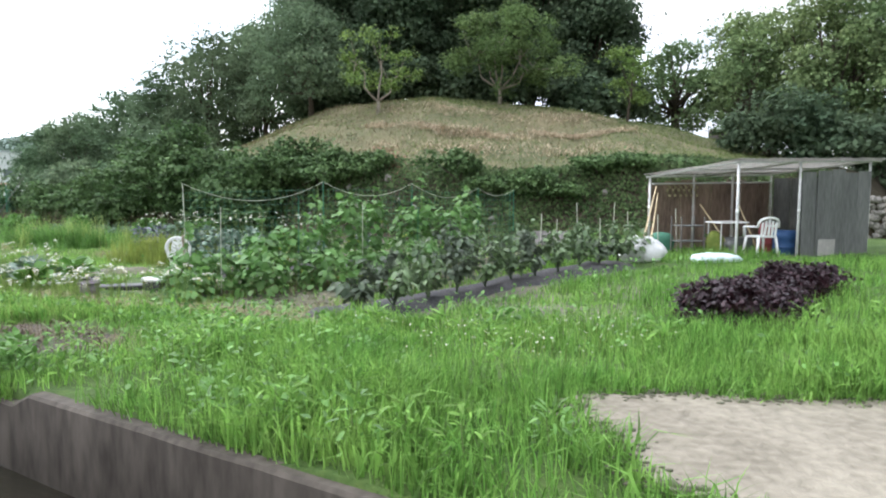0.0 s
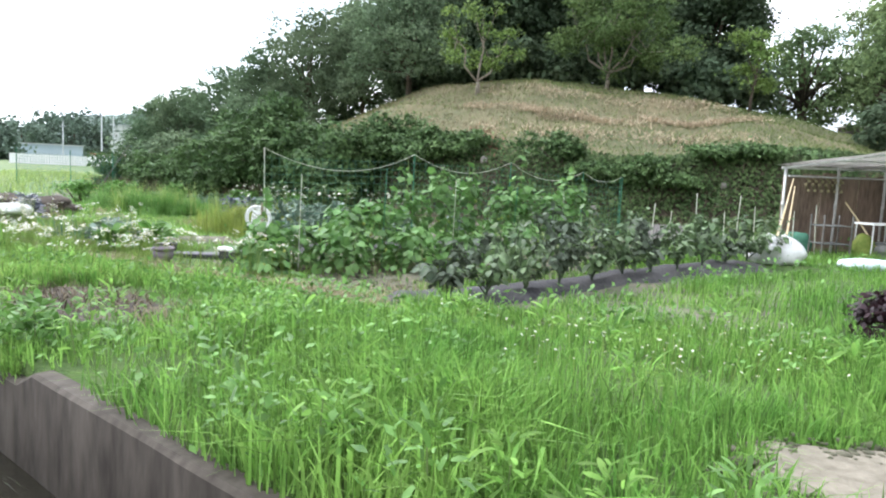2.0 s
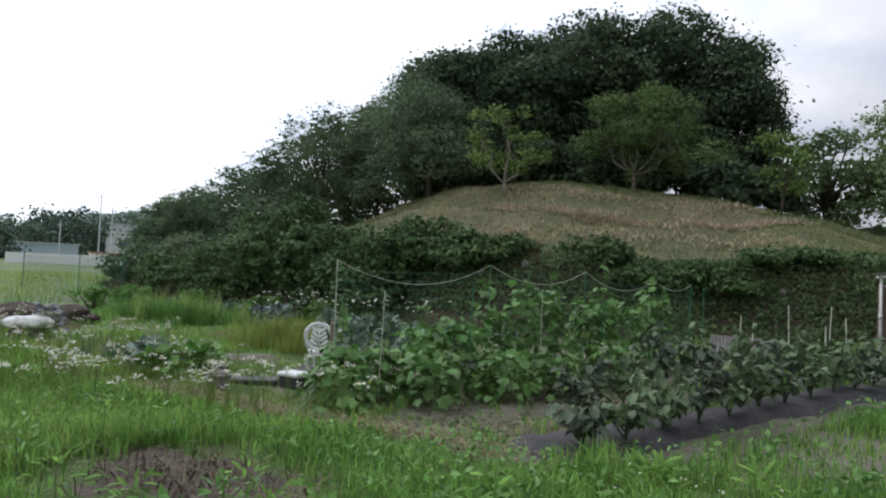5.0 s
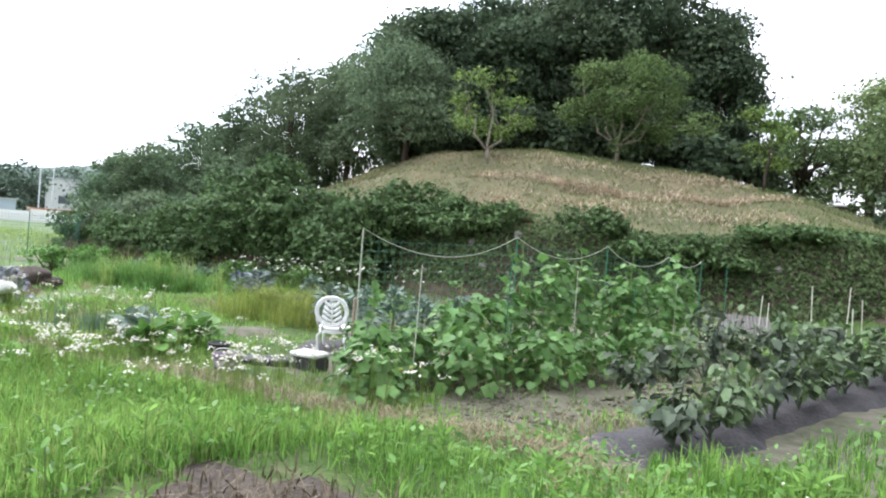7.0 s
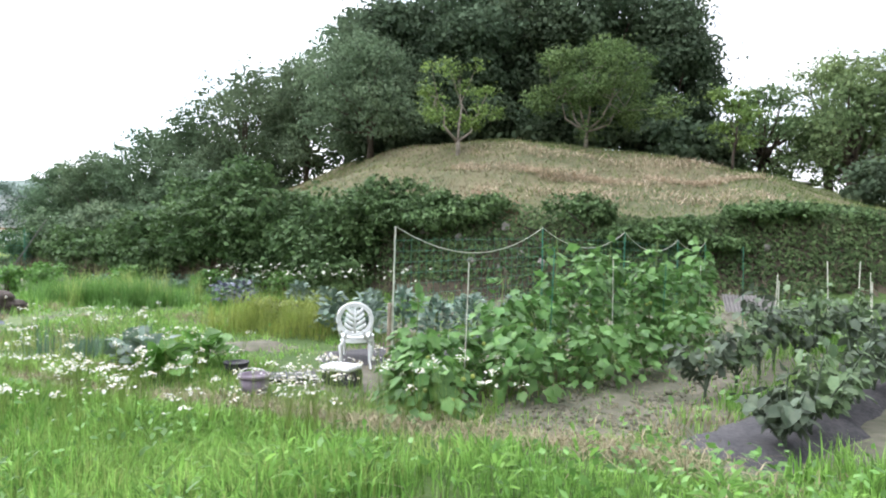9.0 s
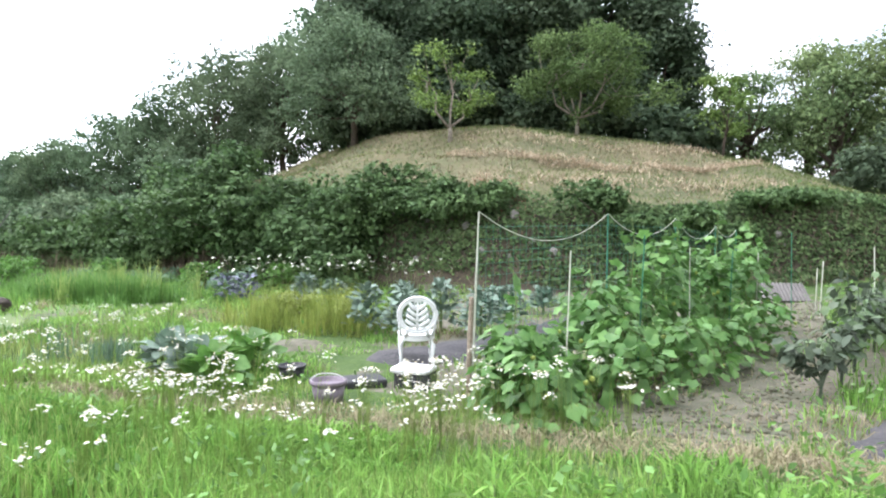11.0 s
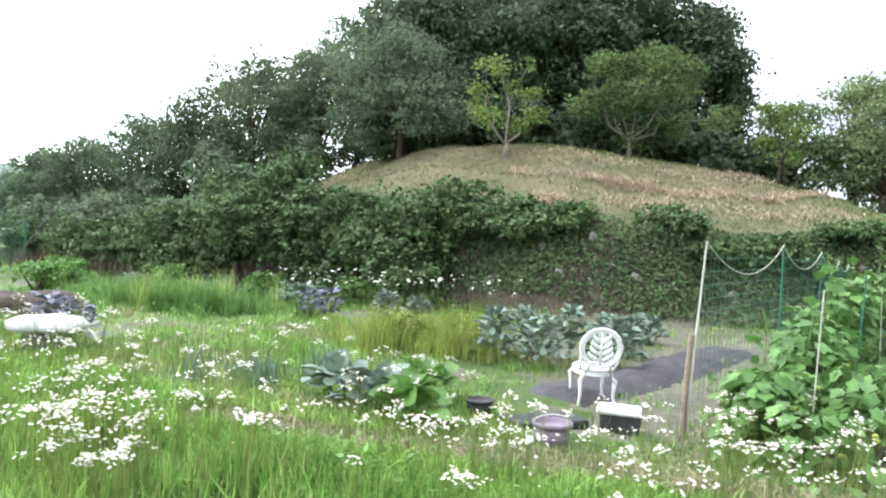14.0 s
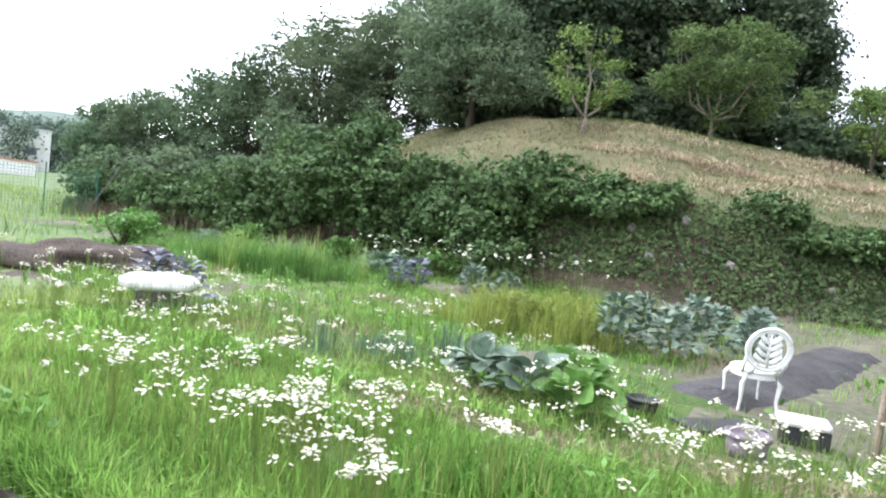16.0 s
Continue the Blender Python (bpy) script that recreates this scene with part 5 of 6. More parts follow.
def pot(name, x, y, r, h, mat, label, turn=0.0, category="pot"):
    top = new(name)
    top.location = (x, y, g(x, y) - 0.01)
    top.rotation_euler = (0, 0, turn)
    bm = bmesh.new()
    lathe(bm, [(r * 0.8, 0), (r * 0.95, h * 0.8), (r * 0.9, h * 0.8), (r * 0.75, 0.02)], 22)
    part("body", bm, mat, top, smooth=True)
    bm = bmesh.new()
    lathe(bm, [(r * 0.94, h * 0.8), (r * 1.04, h * 0.82), (r * 1.05, h), (r * 0.92, h), (r * 0.9, h * 0.82)], 22)
    part("rim", bm, mat, top, smooth=True)
    if category == "bucket":
        bm = bmesh.new()
        tube(bm, [(r * math.cos(t_ * math.pi / 10), -0.05 * math.sin(t_ * math.pi / 10), h * 0.9 + r * 0.55 * math.sin(t_ * math.pi / 10)) for t_ in range(11)], 0.006, 6)
        part("handle", bm, M["steel"], top, "thin wire handle", smooth=True)
    return tagged(top, label, category)


pot("bucket", -6.80, 9.80, 0.16, 0.2, M["pot"], "mauve-grey plastic bucket standing in the grass", category="bucket")
pot("bucket", -7.35, 10.7, 0.14, 0.14, M["black"], "black plastic pot beside the grass edge")
bm = bmesh.new()
box(bm, 0.75, 0.35, 0.09, Matrix(), 0.03)
tr_ = part("planter_tray", bm, M["black"])
tr_.matrix_world = Matrix.Translation((-6.75, 10.55, g(-6.75, 10.55))) @ Matrix.Rotation(0.4, 4, "Z")
tagged(tr_, "low black seedling tray on the ground", "tray")

# ---- trellis ----
POLES = [(-5.5, 10.45, 1.77, "rope", 0.05, -0.15), (-3.75, 12.42, 1.82, "green_pole", 0, 0), (-2.35, 14.2, 1.8, "green_pole", 0.02, 0), (-1.03, 16.05, 1.7, "green_pole", 0, 0), (-0.2, 17.2, 1.65, "green_pole", 0, 0)]
tops = []
for x, y, h, m_, lx, ly in POLES:
    bm = bmesh.new()
    tube(bm, [(0, 0, -0.2), (lx * 0.5, ly * 0.5, h / 2), (lx, ly, h - g(x, y))], [0.011, 0.011, 0.009], 7)
    o = part("garden_pole", bm, M[m_])
    o.location = (x, y, g(x, y))
    tagged(o, "thin upright pole of the bean trellis", "pole", "trellis poles")
    tops.append(Vector((x + lx, y + ly, h)))
bm = bmesh.new()
tube(bm, [(0, 0, -0.1), (0.01, -0.01, 0.5), (0.02, -0.05, 0.95)], [0.03, 0.028, 0.024], 8)
o = part("stake", bm, M["wood"])
o.location = (-5.53, 10.43, g(-5.53, 10.43))
tagged(o, "weathered wooden stake bound to the pole", "stake")
bm = bmesh.new()
for a, b in zip(tops, tops[1:]):
    sag = 0.30 * (b - a).length / 2.6
    tube(bm, [a.lerp(b, t / 12) - Vector((0, 0, sag * 4 * (t / 12) * (1 - t / 12))) for t in range(13)], 0.005, 5)
tagged(part("rope", bm, M["rope"]), "pale green rope slung from pole to pole", "rope")
bm = bmesh.new()
for a, b in zip(tops, tops[1:]):
    L = (b - a).length
    for k in range(int(L / 0.12)):
        p = a.lerp(b, k * 0.12 / L)
        tube(bm, [p - Vector((0, 0, 0.12)), p - Vector((0, 0, 1.4))], 0.0022, 3, cap=False)
    for k in range(11):
        tube(bm, [a - Vector((0, 0, 0.15 + 0.12 * k)), b - Vector((0, 0, 0.15 + 0.12 * k))], 0.0022, 3, cap=False)
tagged(part("net", bm, M["net"]), "fine green plant net hanging from the rope", "net")
q = random.Random(33)
for i in range(6):
    t = i / 5
    x, y = -4.7 + t * 4.4 + q.uniform(-0.2, 0.2), 9.9 + t * 4.9
    h = q.uniform(1.1, 1.6)
    bm = bmesh.new()
    tube(bm, [(0, 0, -0.15), (q.uniform(-0.06, 0.06), q.uniform(-0.06, 0.06), h)], 0.006, 6)
    o = part("cane", bm, M["green_pole"] if i % 2 else M["rope"])
    o.location = (x, y, g(x, y))
    tagged(o, "thin upright cane holding up the plants", "cane", "canes")
for i in range(9):
    x, y = 0.4 + i * 0.42, 15.2 + 0.9 * math.sin(i * 1.7) + i * 0.05
    bm = bmesh.new()
    tube(bm, [(0, 0, -0.15), (q.uniform(-0.05, 0.05), 0, q.uniform(0.7, 1.15))], 0.009, 6)
    o = part("cane", bm, M["rope"])
    o.location = (x, y, g(x, y))
    tagged(o, "dry cane stuck in the bed near the bank", "cane", "canes")

# corrugated sheet
bm = bmesh.new()
n = 112
layers = [[[bm.verts.new((-0.5 + 1.0 * i / n, y_, 0.012 * math.sin(i * math.pi / 4) - z_)) for i in range(n + 1)] for y_ in (0, 0.62)] for z_ in (0, 0.008)]
for i in range(n):
    bm.faces.new((layers[0][0][i], layers[0][0][i + 1], layers[0][1][i + 1], layers[0][1][i]))
    bm.faces.new((layers[1][1][i], layers[1][1][i + 1], layers[1][0][i + 1], layers[1][0][i]))
o = part("corrugated_sheet", bm, M["corrugated"], smooth=True)
o.matrix_world = Matrix.Translation((0.72, 17.1, g(0.72, 17.1) + 0.06)) @ Matrix.Rotation(radians(-8), 4, "Z") @ Matrix.Rotation(radians(30), 4, "X")
tagged(o, "grey corrugated plastic sheet propped over a bed", "sheet")

# ---- shed ----
E1, E2, C1 = Vector((0.868, 0.495, 0)), Vector((-0.495, 0.868, 0)), Vector((4.09, 13.46, 0.30))


def inshed(a, b, z=0.0):
    return C1 + E1 * a + E2 * b + Vector((0, 0, z))


SHED = Matrix.Translation(C1) @ Matrix(((E1.x, E2.x, 0, 0), (E1.y, E2.y, 0, 0), (0, 0, 1, 0), (0, 0, 0, 1)))
shed = new("shed")
shed.matrix_world = SHED


def roof_z(a, b):
    return 1.93 - 0.10 * b + 0.02 * a


for a, b in ((0, 0), (1.66, 0), (3.75, 0), (0, 2.5), (1.2, 2.42), (2.4, 2.42), (3.75, 2.5)):
    bm = bmesh.new()
    tube(bm, [(a, b, -0.25), (a + 0.01, b, 0.9), (a, b, roof_z(a, b))], 0.027, 10)
    tube(bm, [(a + 0.006, b, 0.9), (a + 0.006, b, 1.0)], 0.034, 10)
    part("post", bm, M["steel"], shed, "galvanised pipe post", smooth=True)
for p0, p1 in (((-0.1, 0, 0), (4.1, 0, 0)), ((-0.1, 2.5, 0), (4.0, 2.5, 0)), ((0, -0.1, 0), (0, 2.6, 0)), ((1.66, -0.1, 0), (1.66, 2.6, 0)), ((3.75, -0.1, 0), (3.75, 2.6, 0)), ((-0.05, 1.25, 0), (4.0, 1.25, 0))):
    bm = bmesh.new()
    tube(bm, [(p0[0], p0[1], roof_z(p0[0], p0[1]) - 0.02), (p1[0], p1[1], roof_z(p1[0], p1[1]) - 0.02)], 0.022, 8)
    part("rail", bm, M["steel"], shed, smooth=True)
bm = bmesh.new()
tube(bm, [(0, 2.42, 1.5), (3.7, 2.42, 1.55)], 0.018, 8)
part("rail", bm, M["steel"], shed)
# roof of clouded sheets, lapped
for k in range(5):
    a0, a1 = -0.12 + k * 0.85, -0.12 + k * 0.85 + 0.9
    bm = bmesh.new()
    n = 18
    rows = []
    for b in (-0.15, 0.8, 1.7, 2.65):
        rows.append([bm.verts.new((a0 + (a1 - a0) * i / n, b, roof_z(a0, b) + 0.03 + 0.004 * (k % 2) + 0.012 * math.sin(i * math.pi / 1.5) - 0.02 * math.sin(b * 2))) for i in range(n + 1)])
    for r0, r1 in zip(rows, rows[1:]):
        for i in range(n):
            bm.faces.new((r0[i], r0[i + 1], r1[i + 1], r1[i]))
    bmesh.ops.solidify(bm, geom=bm.faces[:], thickness=0.004)
    part("roof_sheet", bm, M["roof"], shed, "clouded corrugated roof sheet", smooth=True)
# front grey sheets
for k in range(5):
    a0 = 1.72 + k * 0.405
    bm = bmesh.new()
    box(bm, 0.4, 0.012, 1.77 + 0.03 * (k % 3), Matrix.Translation((a0 + 0.2, -0.035 - 0.012 * (k % 2), -0.03)) @ Matrix.Rotation(0.012 * (k % 3 - 1), 4, "X"), 0.004)
    part("panel", bm, M["panel"], shed, "weathered grey sheet panel")
bm = bmesh.new()
box(bm, 0.5, 0.01, 0.34, Matrix.Translation((2.45, -0.055, 0.02)) @ Matrix.Rotation(0.02, 4, "Y"), 0.004)
part("patch_sheet", bm, M["roof"], shed, "pale patch of sheet at the foot of the panels")
for k in range(8):
    bm = bmesh.new()
    box(bm, 0.46, 0.015, 1.5 + 0.04 * (k % 3), Matrix.Translation((0.23 + k * 0.47, 2.55 + 0.008 * (k % 2), 0.02)), 0.004)
    part("back_board", bm, M["board"], shed, "brown board of the back wall")
for k in range(5):
    bm = bmesh.new()
    box(bm, 0.012, 0.48, 1.6, Matrix.Translation((3.8 + 0.006 * (k % 2), 0.25 + k * 0.49, 0.05)), 0.004)
    part("side_panel", bm, M["panel"], shed)
tagged(shed, "open pipe-framed garden shed with grey panels and brown boards", "shed")
bm = bmesh.new()
box(bm, 3.6, 2.4, 0.04, SHED @ Matrix.Translation((1.85, 1.25, -0.02)), 0.01)
tagged(part("shed_floor", bm, M["garden"]), "bare trodden earth floor of the shed", "floor", kind="structure")


def plastic_chair(m):
    top = new("plastic_chair")
    top.matrix_world = m
    bm = bmesh.new()
    box(bm, 0.44, 0.42, 0.03, Matrix.Translation((0, 0, 0.42)), 0.012)
    part("seat", bm, M["plastic"], top)
    for sx_, sy_ in ((-1, -1), (1, -1), (-1, 1), (1, 1)):
        bm = bmesh.new()
        tube(bm, [(sx_ * 0.2, sy_ * 0.18, 0.42), (sx_ * 0.25, sy_ * 0.23, 0.0)], [0.03, 0.022], 8)
        part("leg", bm, M["plastic"], top, smooth=True)
    bm = bmesh.new()
    arc = [(0.24 * math.sin(t), 0.2 + 0.06 * math.cos(t), 0.62 + 0.2 * max(0, math.cos(t)) ** 0.5) for t in [(-1.57 + i * 3.14 / 12) for i in range(13)]]
    tube(bm, arc, 0.024, 8)
    part("top_rail", bm, M["plastic"], top, smooth=True)
    for k in range(5):
        x_ = -0.16 + k * 0.08
        bm = bmesh.new()
        box(bm, 0.045, 0.014, 0.36 - abs(k - 2) * 0.03, Matrix.Translation((x_, 0.21, 0.43)) @ Matrix.Rotation(radians(-6), 4, "X"), 0.004)
        part("slat", bm, M["plastic"], top)
    for sx_ in (-1, 1):
        bm = bmesh.new()
        tube(bm, [(sx_ * 0.24, 0.2, 0.64), (sx_ * 0.27, 0.0, 0.64), (sx_ * 0.26, -0.18, 0.63), (sx_ * 0.235, -0.2, 0.43)], 0.022, 8)
        part("armrest", bm, M["plastic"], top, smooth=True)
    return tagged(top, "white moulded plastic armchair at the shed's open front", "chair")


p = inshed(1.05, 0.35)
plastic_chair(Matrix.Translation(p) @ Matrix.Rotation(radians(200), 4, "Z"))
# table and rack
p = inshed(0.85, 1.05)
tb = new("table")
tb.matrix_world = Matrix.Translation(p) @ Matrix.Rotation(0.4, 4, "Z")
bm = bmesh.new()
box(bm, 0.7, 0.5, 0.03, Matrix.Translation((0, 0, 0.68)), 0.008)
part("tabletop", bm, M["plastic"], tb)
for sx_, sy_ in ((-1, -1), (1, -1), (-1, 1), (1, 1)):
    bm = bmesh.new()
    tube(bm, [(sx_ * 0.3, sy_ * 0.2, 0.69), (sx_ * 0.31, sy_ * 0.21, 0)], 0.014, 7)
    part("leg", bm, M["steel"], tb)
tagged(tb, "small white table inside the shed", "table")
rk = new("rack")
rk.matrix_world = Matrix.Translation((3.45, 14.55, 0.3)) @ Matrix.Rotation(0.35, 4, "Z")
for sx_ in (-0.27, 0.27):
    for sy_ in (-0.18, 0.18):
        bm = bmesh.new()
        tube(bm, [(sx_, sy_, 0), (sx_, sy_, 0.82)], 0.016, 7)
        part("upright", bm, M["corrugated"], rk)
for z_ in (0.3, 0.62):
    bm = bmesh.new()
    box(bm, 0.56, 0.38, 0.02, Matrix.Translation((0, 0, z_)), 0.004)
    part("shelf", bm, M["panel"], rk)
tagged(rk, "pale metal rack with two shelves in the shed", "rack")


def bag(name, m, sx_, sy_, sz_, mat, label, category, seed=1, rough=0.12):
    """A slumped sack: a rounded, creased lump, flat below."""
    q = random.Random(seed)
    bm = bmesh.new()
    bmesh.ops.create_icosphere(bm, subdivisions=3, radius=1)
    for v in bm.verts:
        n_ = noise.noise(v.co * 2.2 + Vector((seed * 3.1, 0, 0))) * rough * 2 + noise.noise(v.co * 5 + Vector((0, seed, 0))) * rough
        c_ = v.co * (1 + n_)
        v.co = Vector((math.copysign(abs(c_.x) ** 0.75, c_.x) * sx_ / 2, math.copysign(abs(c_.y) ** 0.75, c_.y) * sy_ / 2, max(0.0, (c_.z * 0.62 + 0.38) * sz_)))
    o = part(name, bm, mat, smooth=True)
    o.matrix_world = m
    return tagged(o, label, category)


def on_ground(x, y, turn=0.0, lift=0.0):
    return Matrix.Translation((x, y, g(x, y) + lift)) @ Matrix.Rotation(turn, 4, "Z")


bag("plastic_bundle", on_ground(2.3, 13.2), 0.78, 0.6, 0.44, M["sack"], "heap of bundled white plastic film by the shed", "plastic bundle", 3, 0.3)
bag("folded_sheet", on_ground(3.55, 12.85, 0.3), 0.95, 0.55, 0.17, M["paleblue"], "pale blue folded plastic sheet on the ground", "sheet", 5, 0.08)
bag("yellow_bag", Matrix.Translation((4.05, 14.75, 0.3)), 0.34, 0.3, 0.52, M["yellow"], "crumpled yellow bag inside the shed", "bag", 6)
bag("feed_sack", Matrix.Translation((3.0, 15.1, 0.3)), 0.6, 0.45, 0.45, M["net"], "dark green sack on the shed floor", "sack", 7)


def drum(name, x, y, z, r, h, mat, label, category):
    top = new(name)
    top.location = (x, y, z)
    bm = bmesh.new()
    lathe(bm, [(r * 0.94, 0), (r, 0.02), (r * 0.97, h * 0.33), (r * 1.02, h * 0.35), (r * 0.97, h * 0.38), (r * 0.97, h * 0.66), (r * 1.02, h * 0.68), (r, h * 0.97), (r * 0.9, h)], 22)
    part("body", bm, mat, top, smooth=True)
    bm = bmesh.new()
    lathe(bm, [(r * 0.86, h), (r * 0.88, h + 0.025), (r * 0.1, h + 0.03)], 22)
    part("lid", bm, mat, top, smooth=True)
    return tagged(top, label, category)


drum("drum", 5.55, 14.95, 0.3, 0.25, 0.5, M["blue"], "blue plastic drum inside the shed", "drum")
drum("pail", 5.3, 15.3, 0.3, 0.17, 0.62, M["red"], "red plastic container inside the shed", "container")
drum("pail", 4.35, 14.6, 0.3, 0.14, 0.3, M["panel"], "grey pail on the shed floor", "pail")
bm = bmesh.new()
box(bm, 0.45, 0.35, 0.36, Matrix(), 0.02)
o = part("storage_box", bm, M["panel"])
o.matrix_world = Matrix.Translation((4.65, 15.1, 0.3)) @ Matrix.Rotation(0.5, 4, "Z")
tagged(o, "grey storage box on the shed floor", "box")
for i, (a, b) in enumerate((((2.25, 13.45, 0.25), (2.95, 15.4, 1.75)), ((2.4, 13.3, 0.25), (3.0, 15.45, 1.6)), ((4.5, 14.9, 0.3), (3.95, 15.6, 1.35)), ((5.1, 15.2, 0.3), (4.8, 15.9, 1.5)))):
    bm = bmesh.new()
    tube(bm, [a, [(p_ + q_) / 2 + 0.01 for p_, q_ in zip(a, b)], b], [0.02, 0.018, 0.013], 7)
    tagged(part("bamboo_pole", bm, M["bamboo"]), "dry bamboo pole leaning at the shed", "pole", "leaning poles")
# hanging onions under the back rail
for i in range(6):
    bm = bmesh.new()
    for k in range(5):
        bmesh.ops.create_icosphere(bm, subdivisions=1, radius=0.035, matrix=Matrix.Translation((0.03 * math.sin(k * 2.1), 0.03 * math.cos(k * 2.1), -0.06 * k)))
    o = part("onion_string", bm, M["straw"])
    o.location = inshed(0.45 + i * 0.16, 2.40, 1.48)
    tagged(o, "string of dried onions hanging from a rail", "onions", "hanging onions")

# ---- beyond the shed: stone wall, vegetables, hut ----
wl_ = new("stone_wall")
wl_.location = (0, 0, 0)
q = random.Random(15)
stones = []
for k in range(4):
    bm = bmesh.new()
    bmesh.ops.create_icosphere(bm, subdivisions=1, radius=0.5)
    for v in bm.verts:
        v.co *= 1 + q.uniform(-0.18, 0.18)
    me = bpy.data.meshes.new("stone")
    bm.to_mesh(me)
    bm.free()
    me.materials.append(M["stone"])
    stones.append(me)
bm = bmesh.new()
box(bm, 7.5, 0.4, 1.25, Matrix.Translation((13.0, 19.3, 0.2)) @ Matrix.Rotation(radians(-14), 4, "Z"))
part("core", bm, M["bank"], wl_)
for i in range(36):
    for j in range(7):
        t = i / 35 + q.uniform(-0.015, 0.015)
        o = new("stone", stones[q.randrange(4)])
        o.parent = wl_
        o.matrix_local = Matrix.Translation((9.4 + 7.2 * t, 19.95 - 1.8 * t, 0.33 + 0.175 * j + q.uniform(-0.04, 0.04))) @ Euler((q.random() * 6, q.random() * 6, q.random() * 6)).to_matrix().to_4x4() @ Matrix.Scale(q.uniform(0.2, 0.3), 4)
tagged(wl_, "grey dry-stone wall behind the shed", "wall")
for i in range(9):
    rosette("leaf_vegetable", 9.2 + (i % 5) * 0.75 + q.uniform(-0.2, 0.2), 16.2 + (i // 5) * 1.0 + q.uniform(-0.2, 0.2), 0.4, 0.45, 24, 0.3, M["yellow"] if i % 3 == 0 else M["weed"], "yellow-green leafy vegetable beside the shed", "vegetable", 600 + i, "vegetables beside the shed", w=0.7)
hut = new("hut")
HUT_H = 5.1 - g(12.0, 42.5)
hut.matrix_world = Matrix.Translation((12.0, 42.5, g(12.0, 42.5) - 0.05)) @ Matrix.Rotation(0.3, 4, "Z")
bm = bmesh.new()
box(bm, 1.15, 1.1, HUT_H, Matrix(), 0.02)
part("body", bm, M["corrugated"], hut)
bm = bmesh.new()
box(bm, 1.6, 1.4, 0.08, Matrix.Translation((0, 0, HUT_H)), 0.01)
part("roof", bm, M["plastic"], hut, "flat white roof board")
tagged(hut, "small grey hut with a flat white roof on the mound", "hut")

# hay rows raked on the slope, and a bare reddish patch
def swath(pts, n, spread, mat, label, h=(0.08, 0.2)):
    t = rng.uniform(0, len(pts) - 1.001, n)
    a = np.array(pts)
    p = a[t.astype(int)] * (1 - t % 1)[:, None] + a[t.astype(int) + 1] * (t % 1)[:, None] + rng.normal(0, 1, (n, 2)) * spread
    p = p[rng.uniform(0, 1, n) < 0.55 + 0.5 * wave(p[:, 0], p[:, 1], 1.4, 0.6)]
    n = len(p)
    z = height(p[:, 0], p[:, 1]) + np.abs(rng.normal(0, 0.07, n))
    return blades("hay", p[:, 0], p[:, 1], rng.uniform(*h, n), rng.uniform(0.015, 0.03, n), mat, label, "hay", lean=2.5, z=z)


def arc(r, a0, a1, n=14, wob=0.3):
    return [(MOUND[0] + (r + wob * math.sin(i * 1.9)) * math.sin(a0 + (a1 - a0) * i / n), MOUND[1] - (r + wob * math.sin(i * 1.9)) * math.cos(a0 + (a1 - a0) * i / n)) for i in range(n + 1)]


M["hay"] = material("raked_hay", (0.33, 0.265, 0.17), (0.54, 0.45, 0.32), 0.85, 2.0, 0, island=0.4, thin=0.1)
swath(arc(12.5, -0.4, 0.45), 7000, 0.2, M["hay"], "raked rows of pale hay on the mound's slope")
swath(arc(10.2, -0.45, 0.5), 2200, 0.25, M["hay"], "thin row of hay higher on the slope")
swath(arc(14.3, -0.3, 0.35), 2200, 0.3, M["hay"], "scattered hay low on the slope")
M["redstraw"] = material("red_straw", (0.20, 0.09, 0.06), (0.34, 0.17, 0.12), 0.9, 2.0, 0, island=0.4)
swath([(-4.9, 23.4), (-4.5, 22.6), (-4.2, 21.7)], 1600, 0.28, M["redstraw"], "reddish dead growth in a gap of the bank")
for i in range(46):
    a_ = q.uniform(-0.75, 0.3)
    r_i = q.uniform(16.9, 17.9)
    x_, y_ = MOUND[0] + r_i * math.sin(a_), MOUND[1] - r_i * math.cos(a_)
    o = new("bank_stone", stones[q.randrange(4)])
    o.matrix_world = Matrix.Translation((x_, y_, g(x_, y_) + 0.02)) @ Euler((q.random() * 6, q.random() * 6, 0)).to_matrix().to_4x4() @ Matrix.Scale(q.uniform(0.12, 0.3), 4)
    tagged(o, "grey stone showing in the earth bank", "stone", "stones in the bank")

# ---- left side of the garden ----
blk = new("bench")
blk.matrix_world = on_ground(-12.75, 12.85, 0.5)
bm = bmesh.new()
box(bm, 0.55, 0.4, 0.24, Matrix(), 0.02)
part("block", bm, M["concrete"], blk, "grey concrete block")
tagged(blk, "grey concrete block used as a stand in the grass", "block")
bag("white_sack", on_ground(-12.75, 12.85, 0.25, 0.235), 0.95, 0.5, 0.22, M["sack"], "white sack lying on a concrete block among daisies", "sack", 9, 0.08)
bm = bmesh.new()
bmesh.ops.create_icosphere(bm, subdivisions=4, radius=1)
for v in bm.verts:
    n_ = 1 + 0.35 * noise.noise(v.co * 1.7) + 0.12 * noise.noise(v.co * 6)
    v.co = Vector((v.co.x * 1.7 * n_, v.co.y * 0.8 * n_, max(-0.05, v.co.z * 0.42 * n_)))
o = part("compost_heap", bm, M["soil"], smooth=True)
o.matrix_world = on_ground(-15.3, 15.6, 0.3)
tagged(o, "brown heap of dead stalks and compost", "compost heap")
clump("dead_stalks", -15.3, 15.6, 2.4, 1.2, 1100, 0.3, 0.012, M["straw"], "dead brown stalks on the compost heap", "stalks", 1.6)
